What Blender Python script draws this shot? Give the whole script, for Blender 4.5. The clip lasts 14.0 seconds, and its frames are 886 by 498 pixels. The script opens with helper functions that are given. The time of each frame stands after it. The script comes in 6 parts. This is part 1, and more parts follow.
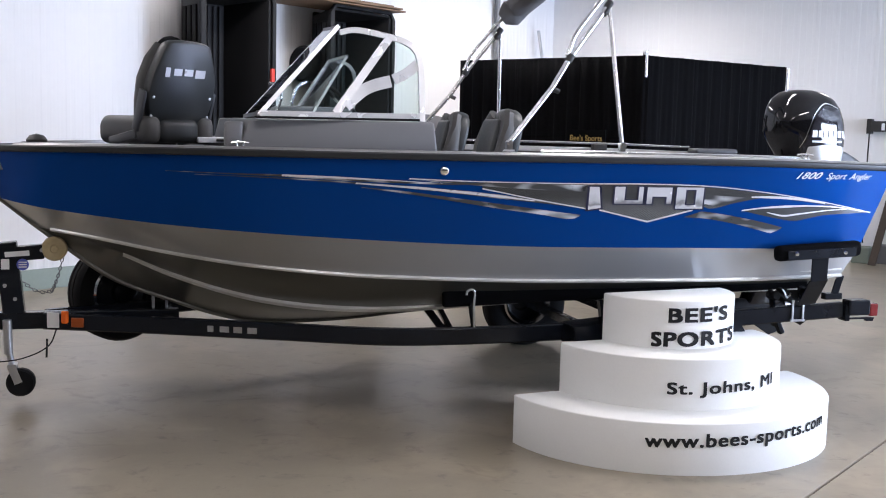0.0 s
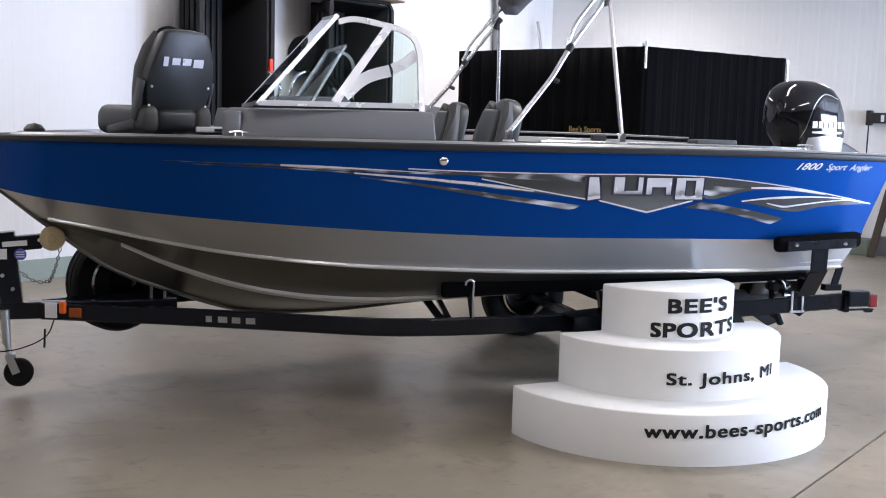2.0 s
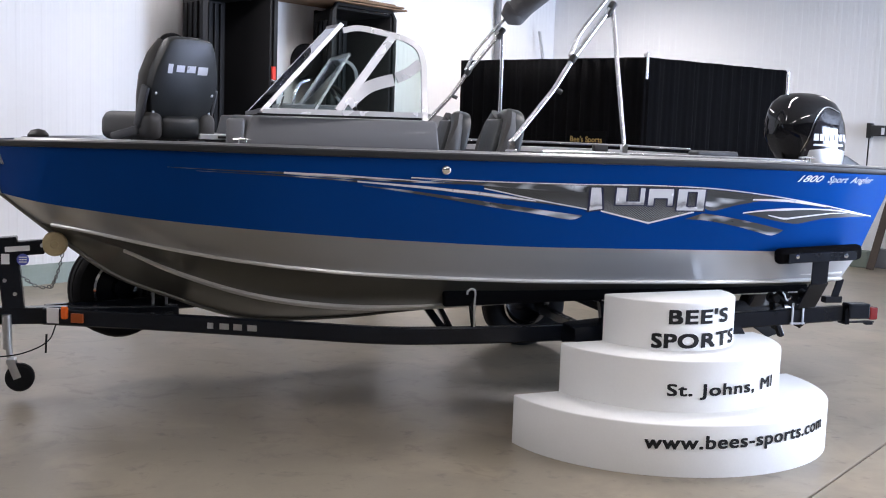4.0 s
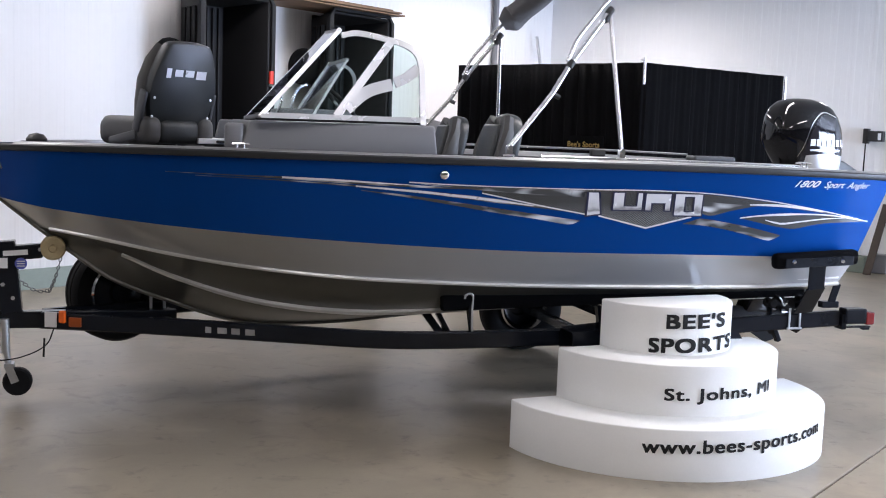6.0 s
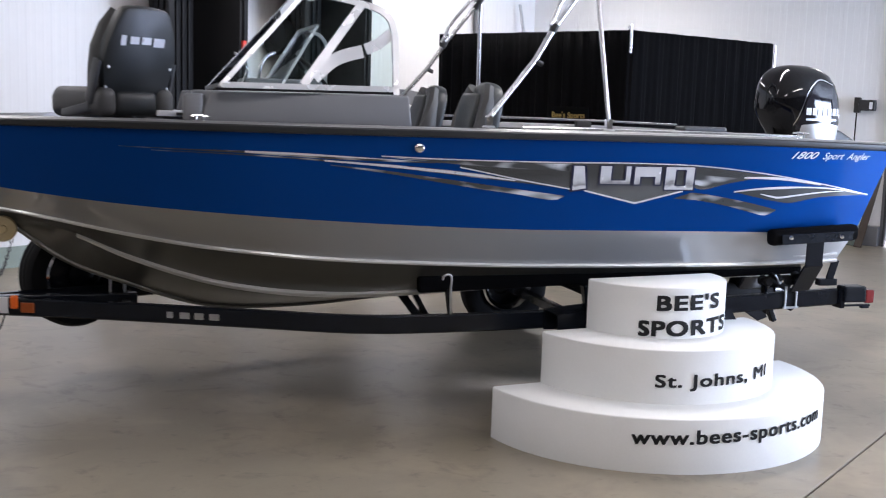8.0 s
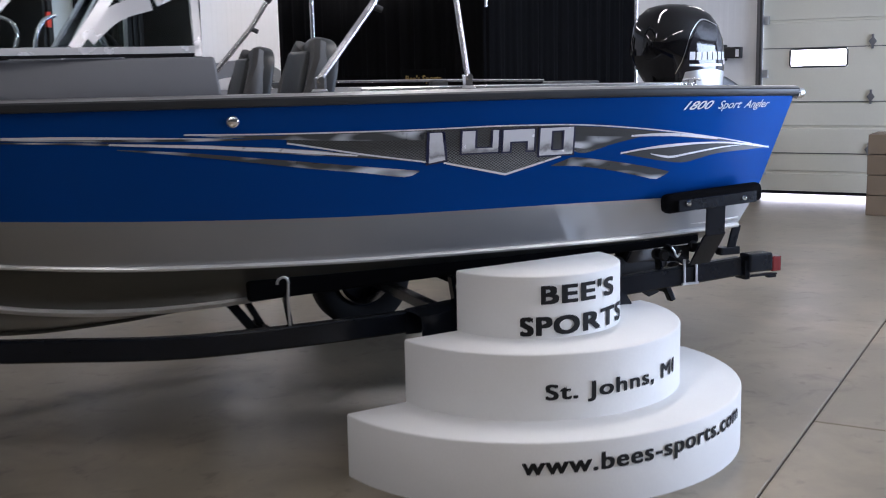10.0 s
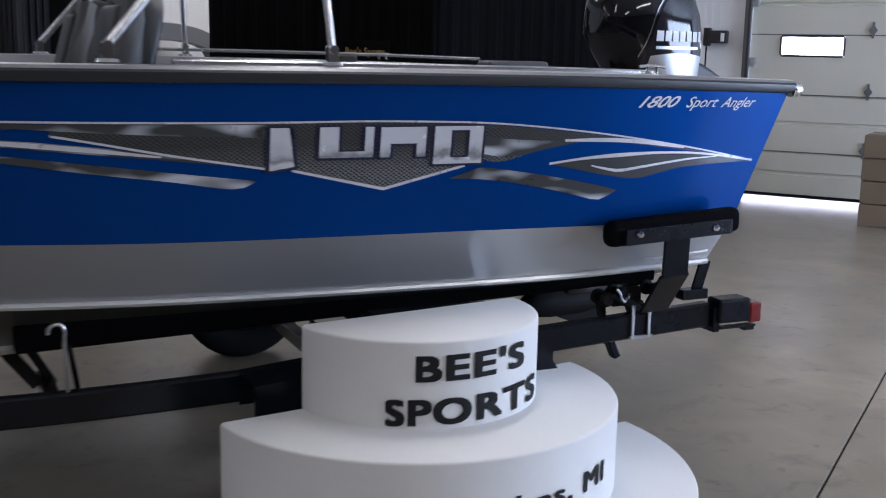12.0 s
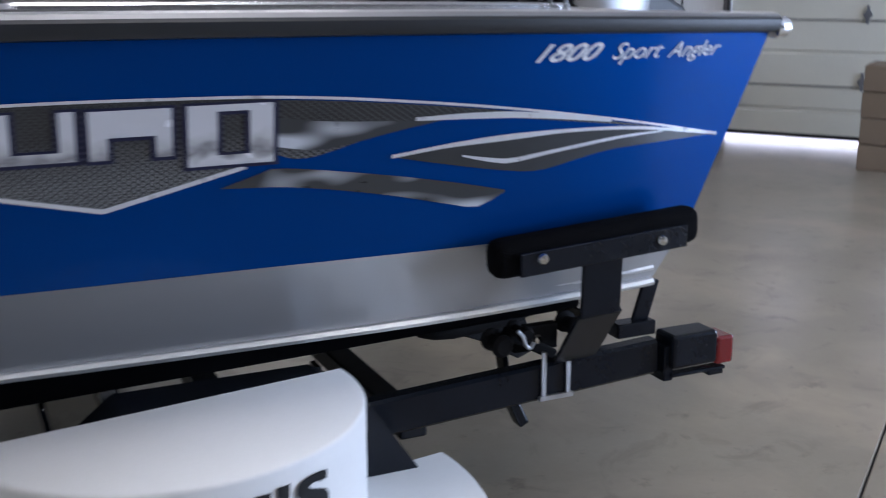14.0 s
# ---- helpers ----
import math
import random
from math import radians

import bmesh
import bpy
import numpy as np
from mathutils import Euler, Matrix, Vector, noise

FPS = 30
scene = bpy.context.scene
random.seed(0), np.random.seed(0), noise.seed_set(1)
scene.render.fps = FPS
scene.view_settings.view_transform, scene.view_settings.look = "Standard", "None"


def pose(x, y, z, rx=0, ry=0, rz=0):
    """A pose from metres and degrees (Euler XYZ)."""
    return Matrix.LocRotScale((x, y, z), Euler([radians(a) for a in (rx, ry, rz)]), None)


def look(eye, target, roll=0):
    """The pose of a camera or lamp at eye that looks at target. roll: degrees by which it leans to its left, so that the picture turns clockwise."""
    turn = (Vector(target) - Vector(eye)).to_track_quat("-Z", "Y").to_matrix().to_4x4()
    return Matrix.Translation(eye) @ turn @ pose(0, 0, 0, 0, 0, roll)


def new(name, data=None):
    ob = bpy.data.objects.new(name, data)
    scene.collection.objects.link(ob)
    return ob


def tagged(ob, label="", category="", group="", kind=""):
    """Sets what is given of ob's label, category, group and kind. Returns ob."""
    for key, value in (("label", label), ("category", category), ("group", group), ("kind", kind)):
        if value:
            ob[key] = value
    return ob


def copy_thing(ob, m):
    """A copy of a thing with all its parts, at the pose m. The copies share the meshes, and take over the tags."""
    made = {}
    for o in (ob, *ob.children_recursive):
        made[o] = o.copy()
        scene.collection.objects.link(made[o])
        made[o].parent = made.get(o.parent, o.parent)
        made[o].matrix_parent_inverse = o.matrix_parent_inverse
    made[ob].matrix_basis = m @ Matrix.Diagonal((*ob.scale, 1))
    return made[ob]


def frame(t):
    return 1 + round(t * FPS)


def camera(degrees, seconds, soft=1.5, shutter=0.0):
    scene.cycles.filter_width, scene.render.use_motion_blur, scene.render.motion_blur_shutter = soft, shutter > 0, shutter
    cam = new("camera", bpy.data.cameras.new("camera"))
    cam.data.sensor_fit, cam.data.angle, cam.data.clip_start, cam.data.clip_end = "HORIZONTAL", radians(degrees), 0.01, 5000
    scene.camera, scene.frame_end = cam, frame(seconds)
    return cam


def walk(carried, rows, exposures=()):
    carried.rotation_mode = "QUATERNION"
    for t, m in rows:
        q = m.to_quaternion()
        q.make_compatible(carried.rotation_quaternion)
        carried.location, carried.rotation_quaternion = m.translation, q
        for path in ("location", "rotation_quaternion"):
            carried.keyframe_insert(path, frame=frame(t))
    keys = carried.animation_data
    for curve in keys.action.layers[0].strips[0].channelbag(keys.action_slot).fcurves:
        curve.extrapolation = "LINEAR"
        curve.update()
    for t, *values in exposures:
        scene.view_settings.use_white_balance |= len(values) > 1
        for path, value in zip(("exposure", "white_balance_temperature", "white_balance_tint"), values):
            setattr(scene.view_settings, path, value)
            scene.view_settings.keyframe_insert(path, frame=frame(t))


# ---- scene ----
cam = camera(44.0, 14.0, 1.05, 0.8)

PATH = [
    (0, (-4.606, -6.793, 1.679), (-4.065, -4.88, 1.457), 1.4),
    (0.5, (-4.612, -6.792, 1.678), (-4.07, -4.88, 1.456), 1.6),
    (1, (-4.615, -6.79, 1.672), (-4.073, -4.879, 1.439), 1.6),
    (1.5, (-4.609, -6.78, 1.673), (-4.069, -4.869, 1.438), 1.6),
    (2, (-4.606, -6.776, 1.67), (-4.062, -4.866, 1.433), 1.5),
    (2.5, (-4.611, -6.774, 1.669), (-4.066, -4.865, 1.429), 1.6),
    (3, (-4.619, -6.776, 1.673), (-4.073, -4.866, 1.439), 2.0),
    (5.5, (-4.628, -6.795, 1.674), (-4.082, -4.883, 1.462), 2.0),
    (6, (-4.633, -6.794, 1.674), (-4.082, -4.883, 1.461), 2.1),
    (6.5, (-4.652, -6.795, 1.674), (-4.083, -4.889, 1.461), 1.4),
    (7, (-4.677, -6.789, 1.675), (-4.065, -4.894, 1.489), 1.8),
    (7.5, (-4.625, -6.643, 1.659), (-4.056, -4.742, 1.407), 0.9),
    (8, (-4.482, -6.445, 1.665), (-3.906, -4.548, 1.403), 1.8),
    (8.5, (-4.381, -6.21, 1.615), (-3.725, -4.345, 1.311), 0.7),
    (9, (-4.312, -5.926, 1.648), (-3.572, -4.093, 1.345), 0.6),
    (9.2, (-4.265, -5.857, 1.601), (-3.49, -4.038, 1.297), -0.6),
    (11.3, (-3.419, -4.664, 1.621), (-2.59, -2.875, 1.287), -0.4),
    (11.5, (-3.309, -4.578, 1.623), (-2.484, -2.788, 1.287), 0.9),
    (12, (-3.075, -4.345, 1.604), (-2.25, -2.557, 1.248), 1.2),
    (12.5, (-2.858, -4.111, 1.614), (-1.979, -2.357, 1.228), 0.2),
    (12.9, (-2.64, -3.891, 1.62), (-1.824, -2.103, 1.251), 0.0),
    (13, (-2.59, -3.839, 1.622), (-1.79, -2.04, 1.268), 0.4),
    (13.1, (-2.543, -3.776, 1.619), (-1.747, -1.974, 1.274), 0.1),
    (13.4, (-2.404, -3.592, 1.613), (-1.635, -1.797, 1.183), -0.4),
    (13.5, (-2.361, -3.536, 1.614), (-1.586, -1.748, 1.164), 0.5),
    (13.6, (-2.308, -3.485, 1.613), (-1.515, -1.704, 1.166), 0.7),
    (13.9, (-2.145, -3.333, 1.612), (-1.325, -1.571, 1.141), 0.6),
    (14, (-2.095, -3.284, 1.611), (-1.269, -1.528, 1.128), 0.0),
]

# exposure over time, lamp powers
EXPOSURE = [(0.0, 0.10, 6000, 18), (7.0, 0.10, 6000, 18), (9.0, -0.24, 5950, 18), (11.5, -0.88, 5770, 18), (14.0, -0.82, 5640, 17)]
STRIPS = ((1.9, 110.0, (2.6,)), (1.9, 46.0, (7.2, 11.8, 16.4)), (6.8, 24.0, (3.6,)), (6.8, 100.0, (8.2,)), (6.8, 30.0, (12.8,)), (11.5, 75.0, (9.2,)), (11.5, 85.0, (13.8,)), (11.5, 20.0, (18.4,)))
BAY_W, BAY_C = 1500.0, (0.70, 0.83, 1.0)

walk(cam, [(t, look(eye, target, roll)) for t, eye, target, roll in PATH], EXPOSURE)

# ---- world and light ----
world = bpy.data.worlds.new("sky")
scene.world = world
world.use_nodes = True
wn = world.node_tree.nodes
sky = wn.new("ShaderNodeTexSky")
sky.sky_type, sky.sun_disc = "NISHITA", False
sky.sun_elevation, sky.sun_rotation = radians(40), radians(120)
wn["Background"].inputs[1].default_value = 0.1
world.node_tree.links.new(sky.outputs[0], wn["Background"].inputs[0])

# building axes: the corner of the two white walls, and the ways along them
CORNER = Vector((1.9, 10.0, 0))
ALONG_D = Vector((0.5906, -0.807, 0))   # along the wall with the overhead door
ALONG_L = Vector((-0.8034, -0.5954, 0))  # along the long white wall
ROOM_D, ROOM_L, CEIL = 17.0, 22.0, 3.87


def spot(d, l, z=0.0):
    return CORNER + ALONG_D * d + ALONG_L * l + Vector((0, 0, z))


def area_lamp(name, place, target, sx, sy, watts, colour):
    la = bpy.data.lights.new(name, "AREA")
    la.shape, la.size, la.size_y, la.energy, la.color = "RECTANGLE", sx, sy, watts, colour
    ob = new(name, la)
    ob.matrix_world = look(place, target)
    return ob


# ---- helpers for meshes ----
def links(mat):
    return mat.node_tree.nodes, mat.node_tree.links


def mk(name, colour, rough=0.5, metal=0.0, var=0.12, scale=3.0, fine=60.0, bump=0.0, coat=0.0, rvar=0.08, emit=0.0, rand=0.0, spec=0.5):
    """A surface with stains at one scale and grain at another."""
    m = bpy.data.materials.new(name)
    m.use_nodes = True
    n, l = links(m)
    b = n["Principled BSDF"]
    b.inputs["Metallic"].default_value = metal
    b.inputs["Coat Weight"].default_value = coat
    b.inputs["Specular IOR Level"].default_value = spec
    b.inputs["Coat Roughness"].default_value = 0.04
    tc = n.new("ShaderNodeTexCoord")
    big, small = n.new("ShaderNodeTexNoise"), n.new("ShaderNodeTexNoise")
    for t, s, d in ((big, scale, 5.0), (small, fine, 3.0)):
        t.inputs["Scale"].default_value, t.inputs["Detail"].default_value = s, d
        l.new(tc.outputs["Object"], t.inputs["Vector"])
    mix = n.new("ShaderNodeMath")
    mix.operation = "MULTIPLY_ADD"
    l.new(small.outputs["Fac"], mix.inputs[0])
    mix.inputs[1].default_value = 0.35
    l.new(big.outputs["Fac"], mix.inputs[2])
    ramp = n.new("ShaderNodeMapRange")
    ramp.inputs["From Min"].default_value, ramp.inputs["From Max"].default_value = 0.35, 1.0
    ramp.inputs["To Min"].default_value, ramp.inputs["To Max"].default_value = 1 - var, 1 + var
    l.new(mix.outputs[0], ramp.inputs["Value"])
    hsv = n.new("ShaderNodeHueSaturation")
    hsv.inputs["Color"].default_value = (*colour, 1)
    value = ramp.outputs[0]
    if rand:
        info, mm, ad = n.new("ShaderNodeObjectInfo"), n.new("ShaderNodeMath"), n.new("ShaderNodeMath")
        mm.operation, ad.operation = "MULTIPLY_ADD", "MULTIPLY"
        l.new(info.outputs["Random"], mm.inputs[0])
        mm.inputs[1].default_value, mm.inputs[2].default_value = 2 * rand, 1 - rand
        l.new(mm.outputs[0], ad.inputs[0])
        l.new(value, ad.inputs[1])
        value = ad.outputs[0]
    l.new(value, hsv.inputs["Value"])
    l.new(hsv.outputs[0], b.inputs["Base Color"])
    rr = n.new("ShaderNodeMapRange")
    rr.inputs["To Min"].default_value, rr.inputs["To Max"].default_value = max(rough - rvar, 0.02), rough + rvar
    l.new(big.outputs["Fac"], rr.inputs["Value"])
    l.new(rr.outputs[0], b.inputs["Roughness"])
    if bump:
        bp = n.new("ShaderNodeBump")
        bp.inputs["Strength"].default_value, bp.inputs["Distance"].default_value = bump, 0.004
        l.new(small.outputs["Fac"], bp.inputs["Height"])
        l.new(bp.outputs[0], b.inputs["Normal"])
    if emit:
        b.inputs["Emission Color"].default_value = (*colour, 1)
        b.inputs["Emission Strength"].default_value = emit
    return m


def put(name, vf, mat, parent=None, label="", bevel=0.0, seg=2, smooth=False, kind=""):
    verts, faces = vf
    me = bpy.data.meshes.new(name)
    me.from_pydata([tuple(v) for v in verts], [], faces)
    bm = bmesh.new()
    bm.from_mesh(me)
    bmesh.ops.recalc_face_normals(bm, faces=bm.faces)
    if bevel:
        sharp = [e for e in bm.edges if e.is_manifold and e.calc_face_angle(0) > 0.5]
        bmesh.ops.bevel(bm, geom=sharp, offset=bevel, segments=seg, affect="EDGES", profile=0.5, clamp_overlap=True)
    bm.to_mesh(me)
    bm.free()
    me.materials.append(mat)
    if smooth:
        for p in me.polygons:
            p.use_smooth = True
        me.set_sharp_from_angle(angle=radians(38))
    ob = new(name, me)
    if parent is not None:
        ob.parent = parent
        ob.matrix_parent_inverse = Matrix.Translation(-parent.location)
    if label:
        ob["label"] = label
    if kind:
        ob["kind"] = kind
    return ob


def thing(name, loc, label, category, group="", kind=""):
    ob = new(name)
    ob.location = loc
    ob.empty_display_size = 0.1
    return tagged(ob, label, category, group, kind)


def join(*parts):
    v, f = [], []
    for pv, pf in parts:
        k = len(v)
        v += list(pv)
        f += [tuple(i + k for i in q) for q in pf]
    return v, f


def move(vf, m):
    return [m @ Vector(p) for p in vf[0]], vf[1]


def box(c, s, m=None):
    x, y, z = (a / 2 for a in s)
    v = [Vector((i * x, j * y, k * z)) for i in (-1, 1) for j in (-1, 1) for k in (-1, 1)]
    f = [(0, 1, 3, 2), (4, 6, 7, 5), (0, 4, 5, 1), (2, 3, 7, 6), (0, 2, 6, 4), (1, 5, 7, 3)]
    if m is not None:
        v = [m @ p for p in v]
    return [p + Vector(c) for p in v], f


def beam(a, b, w, h, up=(0, 0, 1)):
    """A square bar from a to b, w wide and h high."""
    a, b = Vector(a), Vector(b)
    d = (b - a).normalized()
    side = d.cross(Vector(up)).normalized()
    top = side.cross(d)
    v = [p + side * i * w / 2 + top * j * h / 2 for p in (a, b) for i, j in ((-1, -1), (1, -1), (1, 1), (-1, 1))]
    return v, [(0, 1, 2, 3), (7, 6, 5, 4)] + [(i, (i + 1) % 4 + 0, (i + 1) % 4 + 4, i + 4) for i in range(4)]


def sweep(path, prof, up=(0, 0, 1), caps=True, closed=False):
    """A profile (side, top) carried along a path."""
    path = [Vector(p) for p in path]
    n, k, v, f = len(path), len(prof), [], []
    for i, p in enumerate(path):
        d = (path[(i + 1) % n if closed else min(i + 1, n - 1)] - path[(i - 1) if closed else max(i - 1, 0)]).normalized()
        s = d.cross(Vector(up))
        s = s.normalized() if s.length > 1e-5 else Vector((1, 0, 0))
        t = s.cross(d)
        v += [p + s * a + t * b for a, b in prof]
    for i in range(n if closed else n - 1):
        for j in range(k):
            a, b = i * k, ((i + 1) % n) * k
            f.append((a + j, a + (j + 1) % k, b + (j + 1) % k, b + j))
    if caps and not closed:
        f += [tuple(range(k)), tuple(range((n - 1) * k, n * k))[::-1]]
    return v, f


def ring(r, n=10, r2=None):
    return [(r * math.cos(6.28318 * i / n), (r2 or r) * math.sin(6.28318 * i / n)) for i in range(n)]


def tube(path, r, n=10, up=(0.03, 0.05, 1), closed=False):
    return sweep(path, ring(r, n), up, True, closed)


def lathe(prof, m, n=28, ends=True):
    """A profile of (radius, height) turned about the local z axis of m."""
    v, f, k = [], [], len(prof)
    for i in range(n):
        a = 6.283185 * i / n
        v += [m @ Vector((r * math.cos(a), r * math.sin(a), h)) for r, h in prof]
    for i in range(n):
        a, b = i * k, ((i + 1) % n) * k
        for j in range(k - 1):
            f.append((a + j, b + j, b + j + 1, a + j + 1))
    if ends:
        if prof[0][0] > 1e-6:
            f.append(tuple(i * k for i in range(n)))
        if prof[-1][0] > 1e-6:
            f.append(tuple(i * k + k - 1 for i in range(n))[::-1])
    return v, f


def prism(poly, m, depth):
    """A flat outline in the local xz plane of m, given a depth along y."""
    n = len(poly)
    v = [m @ Vector((x, -depth / 2, z)) for x, z in poly] + [m @ Vector((x, depth / 2, z)) for x, z in poly]
    return v, [tuple(range(n)), tuple(range(n, 2 * n))[::-1]] + [(i, (i + 1) % n, (i + 1) % n + n, i + n) for i in range(n)]


def smooth_line(pts, n):
    """A smooth curve through points, in n steps a span (Catmull-Rom)."""
    p = [Vector(q) for q in pts]
    p = [p[0] * 2 - p[1]] + p + [p[-1] * 2 - p[-2]]
    out = []
    for i in range(1, len(p) - 2):
        a, b, c, d = p[i - 1:i + 3]
        for k in range(n):
            t = k / n
            out.append(0.5 * ((2 * b) + (c - a) * t + (2 * a - 5 * b + 4 * c - d) * t * t + (3 * b - a - 3 * c + d) * t ** 3))
    return out + [p[-2]]


def axis_pose(place, way):
    return Matrix.Translation(place) @ Vector(way).to_track_quat("Z", "Y").to_matrix().to_4x4()


def letters(text, size, offset=0.0, shear=0.0, spacing=1.0):
    """Flat letters as vertices and faces in the xy plane, from x = 0."""
    cu = bpy.data.curves.new("text", "FONT")
    cu.body, cu.size, cu.offset, cu.shear, cu.space_character = text, size, offset, shear, spacing
    cu.resolution_u = 4
    ob = new("text", cu)
    me = bpy.data.meshes.new_from_object(ob.evaluated_get(bpy.context.evaluated_depsgraph_get()))
    v, f = [p.co.copy() for p in me.vertices], [tuple(p.vertices) for p in me.polygons]
    bpy.data.objects.remove(ob)
    bpy.data.curves.remove(cu)
    bpy.data.meshes.remove(me)
    x0 = min(p.x for p in v)
    return [Vector((p.x - x0, p.y, 0)) for p in v], f, max(p.x for p in v) - x0


# ---- materials ----
M_WALL = mk("white_wall_steel", (0.79, 0.79, 0.795), 0.6, 0.0, 0.03, 0.6, 12)
M_CEIL = mk("white_ceiling_steel", (0.75, 0.75, 0.75), 0.5, 0.0, 0.04, 1.0, 20)
M_UNSEENWALL = mk("unseen_wall_grey", (0.16, 0.16, 0.16), 0.6, 0.0, 0.05, 0.8, 20)
M_TRIM = mk("grey_steel_trim", (0.16, 0.16, 0.17), 0.45, 0.3, 0.1)
M_DARKSTEEL = mk("dark_track_steel", (0.055, 0.055, 0.058), 0.45, 0.4, 0.1)
M_DOOR = mk("cream_door_steel", (0.65, 0.625, 0.53), 0.42, 0.0, 0.05, 1.5, 40)
M_SEAMSHADE = mk("door_seam_shade", (0.14, 0.14, 0.13), 0.7)
M_RUBBER = mk("black_rubber", (0.009, 0.009, 0.010), 0.7, 0.0, 0.2, 9, 120, 0.3, spec=0.12)
M_BLACKPAINT = mk("black_gloss_paint", (0.004, 0.004, 0.005), 0.05, 0.0, 0.2, 4, 60, 0.0, 0.0, 0.02, spec=0.5)
M_TRAILER = mk("black_trailer_paint", (0.007, 0.009, 0.014), 0.20, 0.0, 0.2, 5, 80, 0.03, 0.0, spec=0.30)
M_BLACKPLASTIC = mk("black_poly", (0.022, 0.022, 0.023), 0.5, 0.0, 0.2, 3, 90, 0.25)
M_TUB = mk("black_poly_tub", (0.009, 0.009, 0.010), 0.55, 0.0, 0.25, 3, 90, 0.25, spec=0.25)
M_CARPET = mk("black_bunk_carpet", (0.004, 0.004, 0.005), 0.95, 0.0, 0.3, 12, 300, 0.8, spec=0.08)
M_CHROME = mk("chrome", (0.86, 0.86, 0.87), 0.10, 1.0, 0.03)
M_ALU = mk("brushed_aluminium", (0.82, 0.82, 0.83), 0.22, 1.0, 0.05, 3, 150, 0.05)
M_ZINC = mk("zinc_plate", (0.55, 0.56, 0.58), 0.35, 0.9, 0.12, 20, 120)
M_BLUE = mk("blue_hull_paint", (0.0036, 0.046, 0.222), 0.40, 0.42, 0.04, 1.2, 220, 0.0, 0.10, 0.03, spec=0.04)
M_BLUE.node_tree.nodes["Principled BSDF"].inputs["Specular Tint"].default_value = (0.08, 0.45, 1.0, 1.0)  # blue metal flake
M_SILVER = mk("silver_hull_paint", (0.43, 0.435, 0.44), 0.34, 0.40, 0.05, 1.0, 250, 0.02, 1.0, 0.04)
M_BOTTOM = mk("dark_bottom_aluminium", (0.15, 0.15, 0.138), 0.30, 0.6, 0.08, 1.5, 250, 0.02, 0.1, 0.05)
M_STRAKE = mk("bare_aluminium_strake", (0.74, 0.74, 0.73), 0.36, 0.6, 0.05, 4, 160, 0.02)
M_RAIL = mk("grey_rub_rail", (0.022, 0.024, 0.027), 0.42, 0.1, 0.1, 5, 90)
M_RAILTOP = mk("gunwale_aluminium", (0.36, 0.36, 0.37), 0.36, 0.8, 0.08, 4, 120)
M_GREYGEL = mk("grey_gelcoat", (0.165, 0.168, 0.180), 0.5, 0.0, 0.05, 2, 160, 0.0, 0.08)
M_DECK = mk("grey_deck_carpet", (0.10, 0.10, 0.105), 0.95, 0.0, 0.2, 8, 300, 0.6)
M_VINYL_D = mk("charcoal_vinyl", (0.016, 0.019, 0.021), 0.42, 0.0, 0.15, 6, 130, 0.25)
M_SILVERPRINT = mk("silver_print", (0.72, 0.73, 0.77), 0.3, 0.35, 0.05, 30, 120)
M_PODIUM = mk("white_podium_paint", (0.79, 0.79, 0.775), 0.6, 0.0, 0.045, 2.5, 90, 0.06)
M_INK = mk("black_vinyl_letter", (0.006, 0.006, 0.007), 0.85, 0.0, 0.1)
M_WHITEPRINT = mk("white_print", (0.75, 0.77, 0.82), 0.4, 0.0, 0.04)
M_DRAPE = mk("black_drape_cloth", (0.003, 0.003, 0.0036), 0.95, 0.0, 0.3, 5, 260, 0.4, spec=0.1)
M_GOLD = mk("gold_print", (0.34, 0.23, 0.06), 0.5, 0.0, 0.1)
M_BOOT = mk("grey_canvas", (0.17, 0.17, 0.175), 0.85, 0.0, 0.2, 9, 280, 0.5)
M_AMBER = mk("amber_lens", (0.80, 0.13, 0.008), 0.25, 0.0, 0.1, 20, 90, 0.0, 0.6)
M_RED = mk("red_lens", (0.19, 0.008, 0.010), 0.25, 0.0, 0.15, 20, 90, 0.0, 0.6)
M_ROLLER = mk("cream_rubber_roller", (0.52, 0.42, 0.24), 0.55, 0.0, 0.12, 20, 90, 0.1)
M_CARD = mk("brown_cardboard", (0.20, 0.148, 0.10), 0.85, 0.0, 0.1, 3, 120, 0.2, rand=0.06)
M_PLY = mk("plywood", (0.20, 0.12, 0.065), 0.7, 0.0, 0.25, 5, 60, 0.2)
M_DARKWOOD = mk("dark_stained_wood", (0.045, 0.030, 0.020), 0.6, 0.0, 0.25, 6, 80, 0.2)
M_STICKER = mk("white_sticker", (0.75, 0.75, 0.76), 0.4, 0.0, 0.05)
M_BLUESTICK = mk("blue_sticker", (0.08, 0.10, 0.42), 0.4, 0.0, 0.1)
M_MESHDARK = mk("dark_print", (0.030, 0.034, 0.038), 0.35, 0.2, 0.1, 20, 150, 0.0, 0.6)
M_GREEN = mk("grey_green_block", (0.16, 0.19, 0.16), 0.8, 0.0, 0.15)
M_LAMPFACE = mk("lamp_diffuser", (1.0, 0.98, 0.95), 0.5, 0.0, 0.0, emit=7.0)
M_OUTSIDE = mk("daylight_outside", (0.93, 0.92, 1.0), 0.9, 0.0, 0.02, emit=7.0)
M_BASE = mk("grey_green_trim", (0.30, 0.36, 0.32), 0.6, 0.0, 0.12, 2, 40)
M_ARCH = mk("mid_grey_plastic", (0.17, 0.175, 0.185), 0.55, 0.0, 0.1, 3, 90, 0.05)
M_ARM = mk("grey_hinge_plastic", (0.05, 0.053, 0.06), 0.4, 0.0, 0.1, 8, 90)
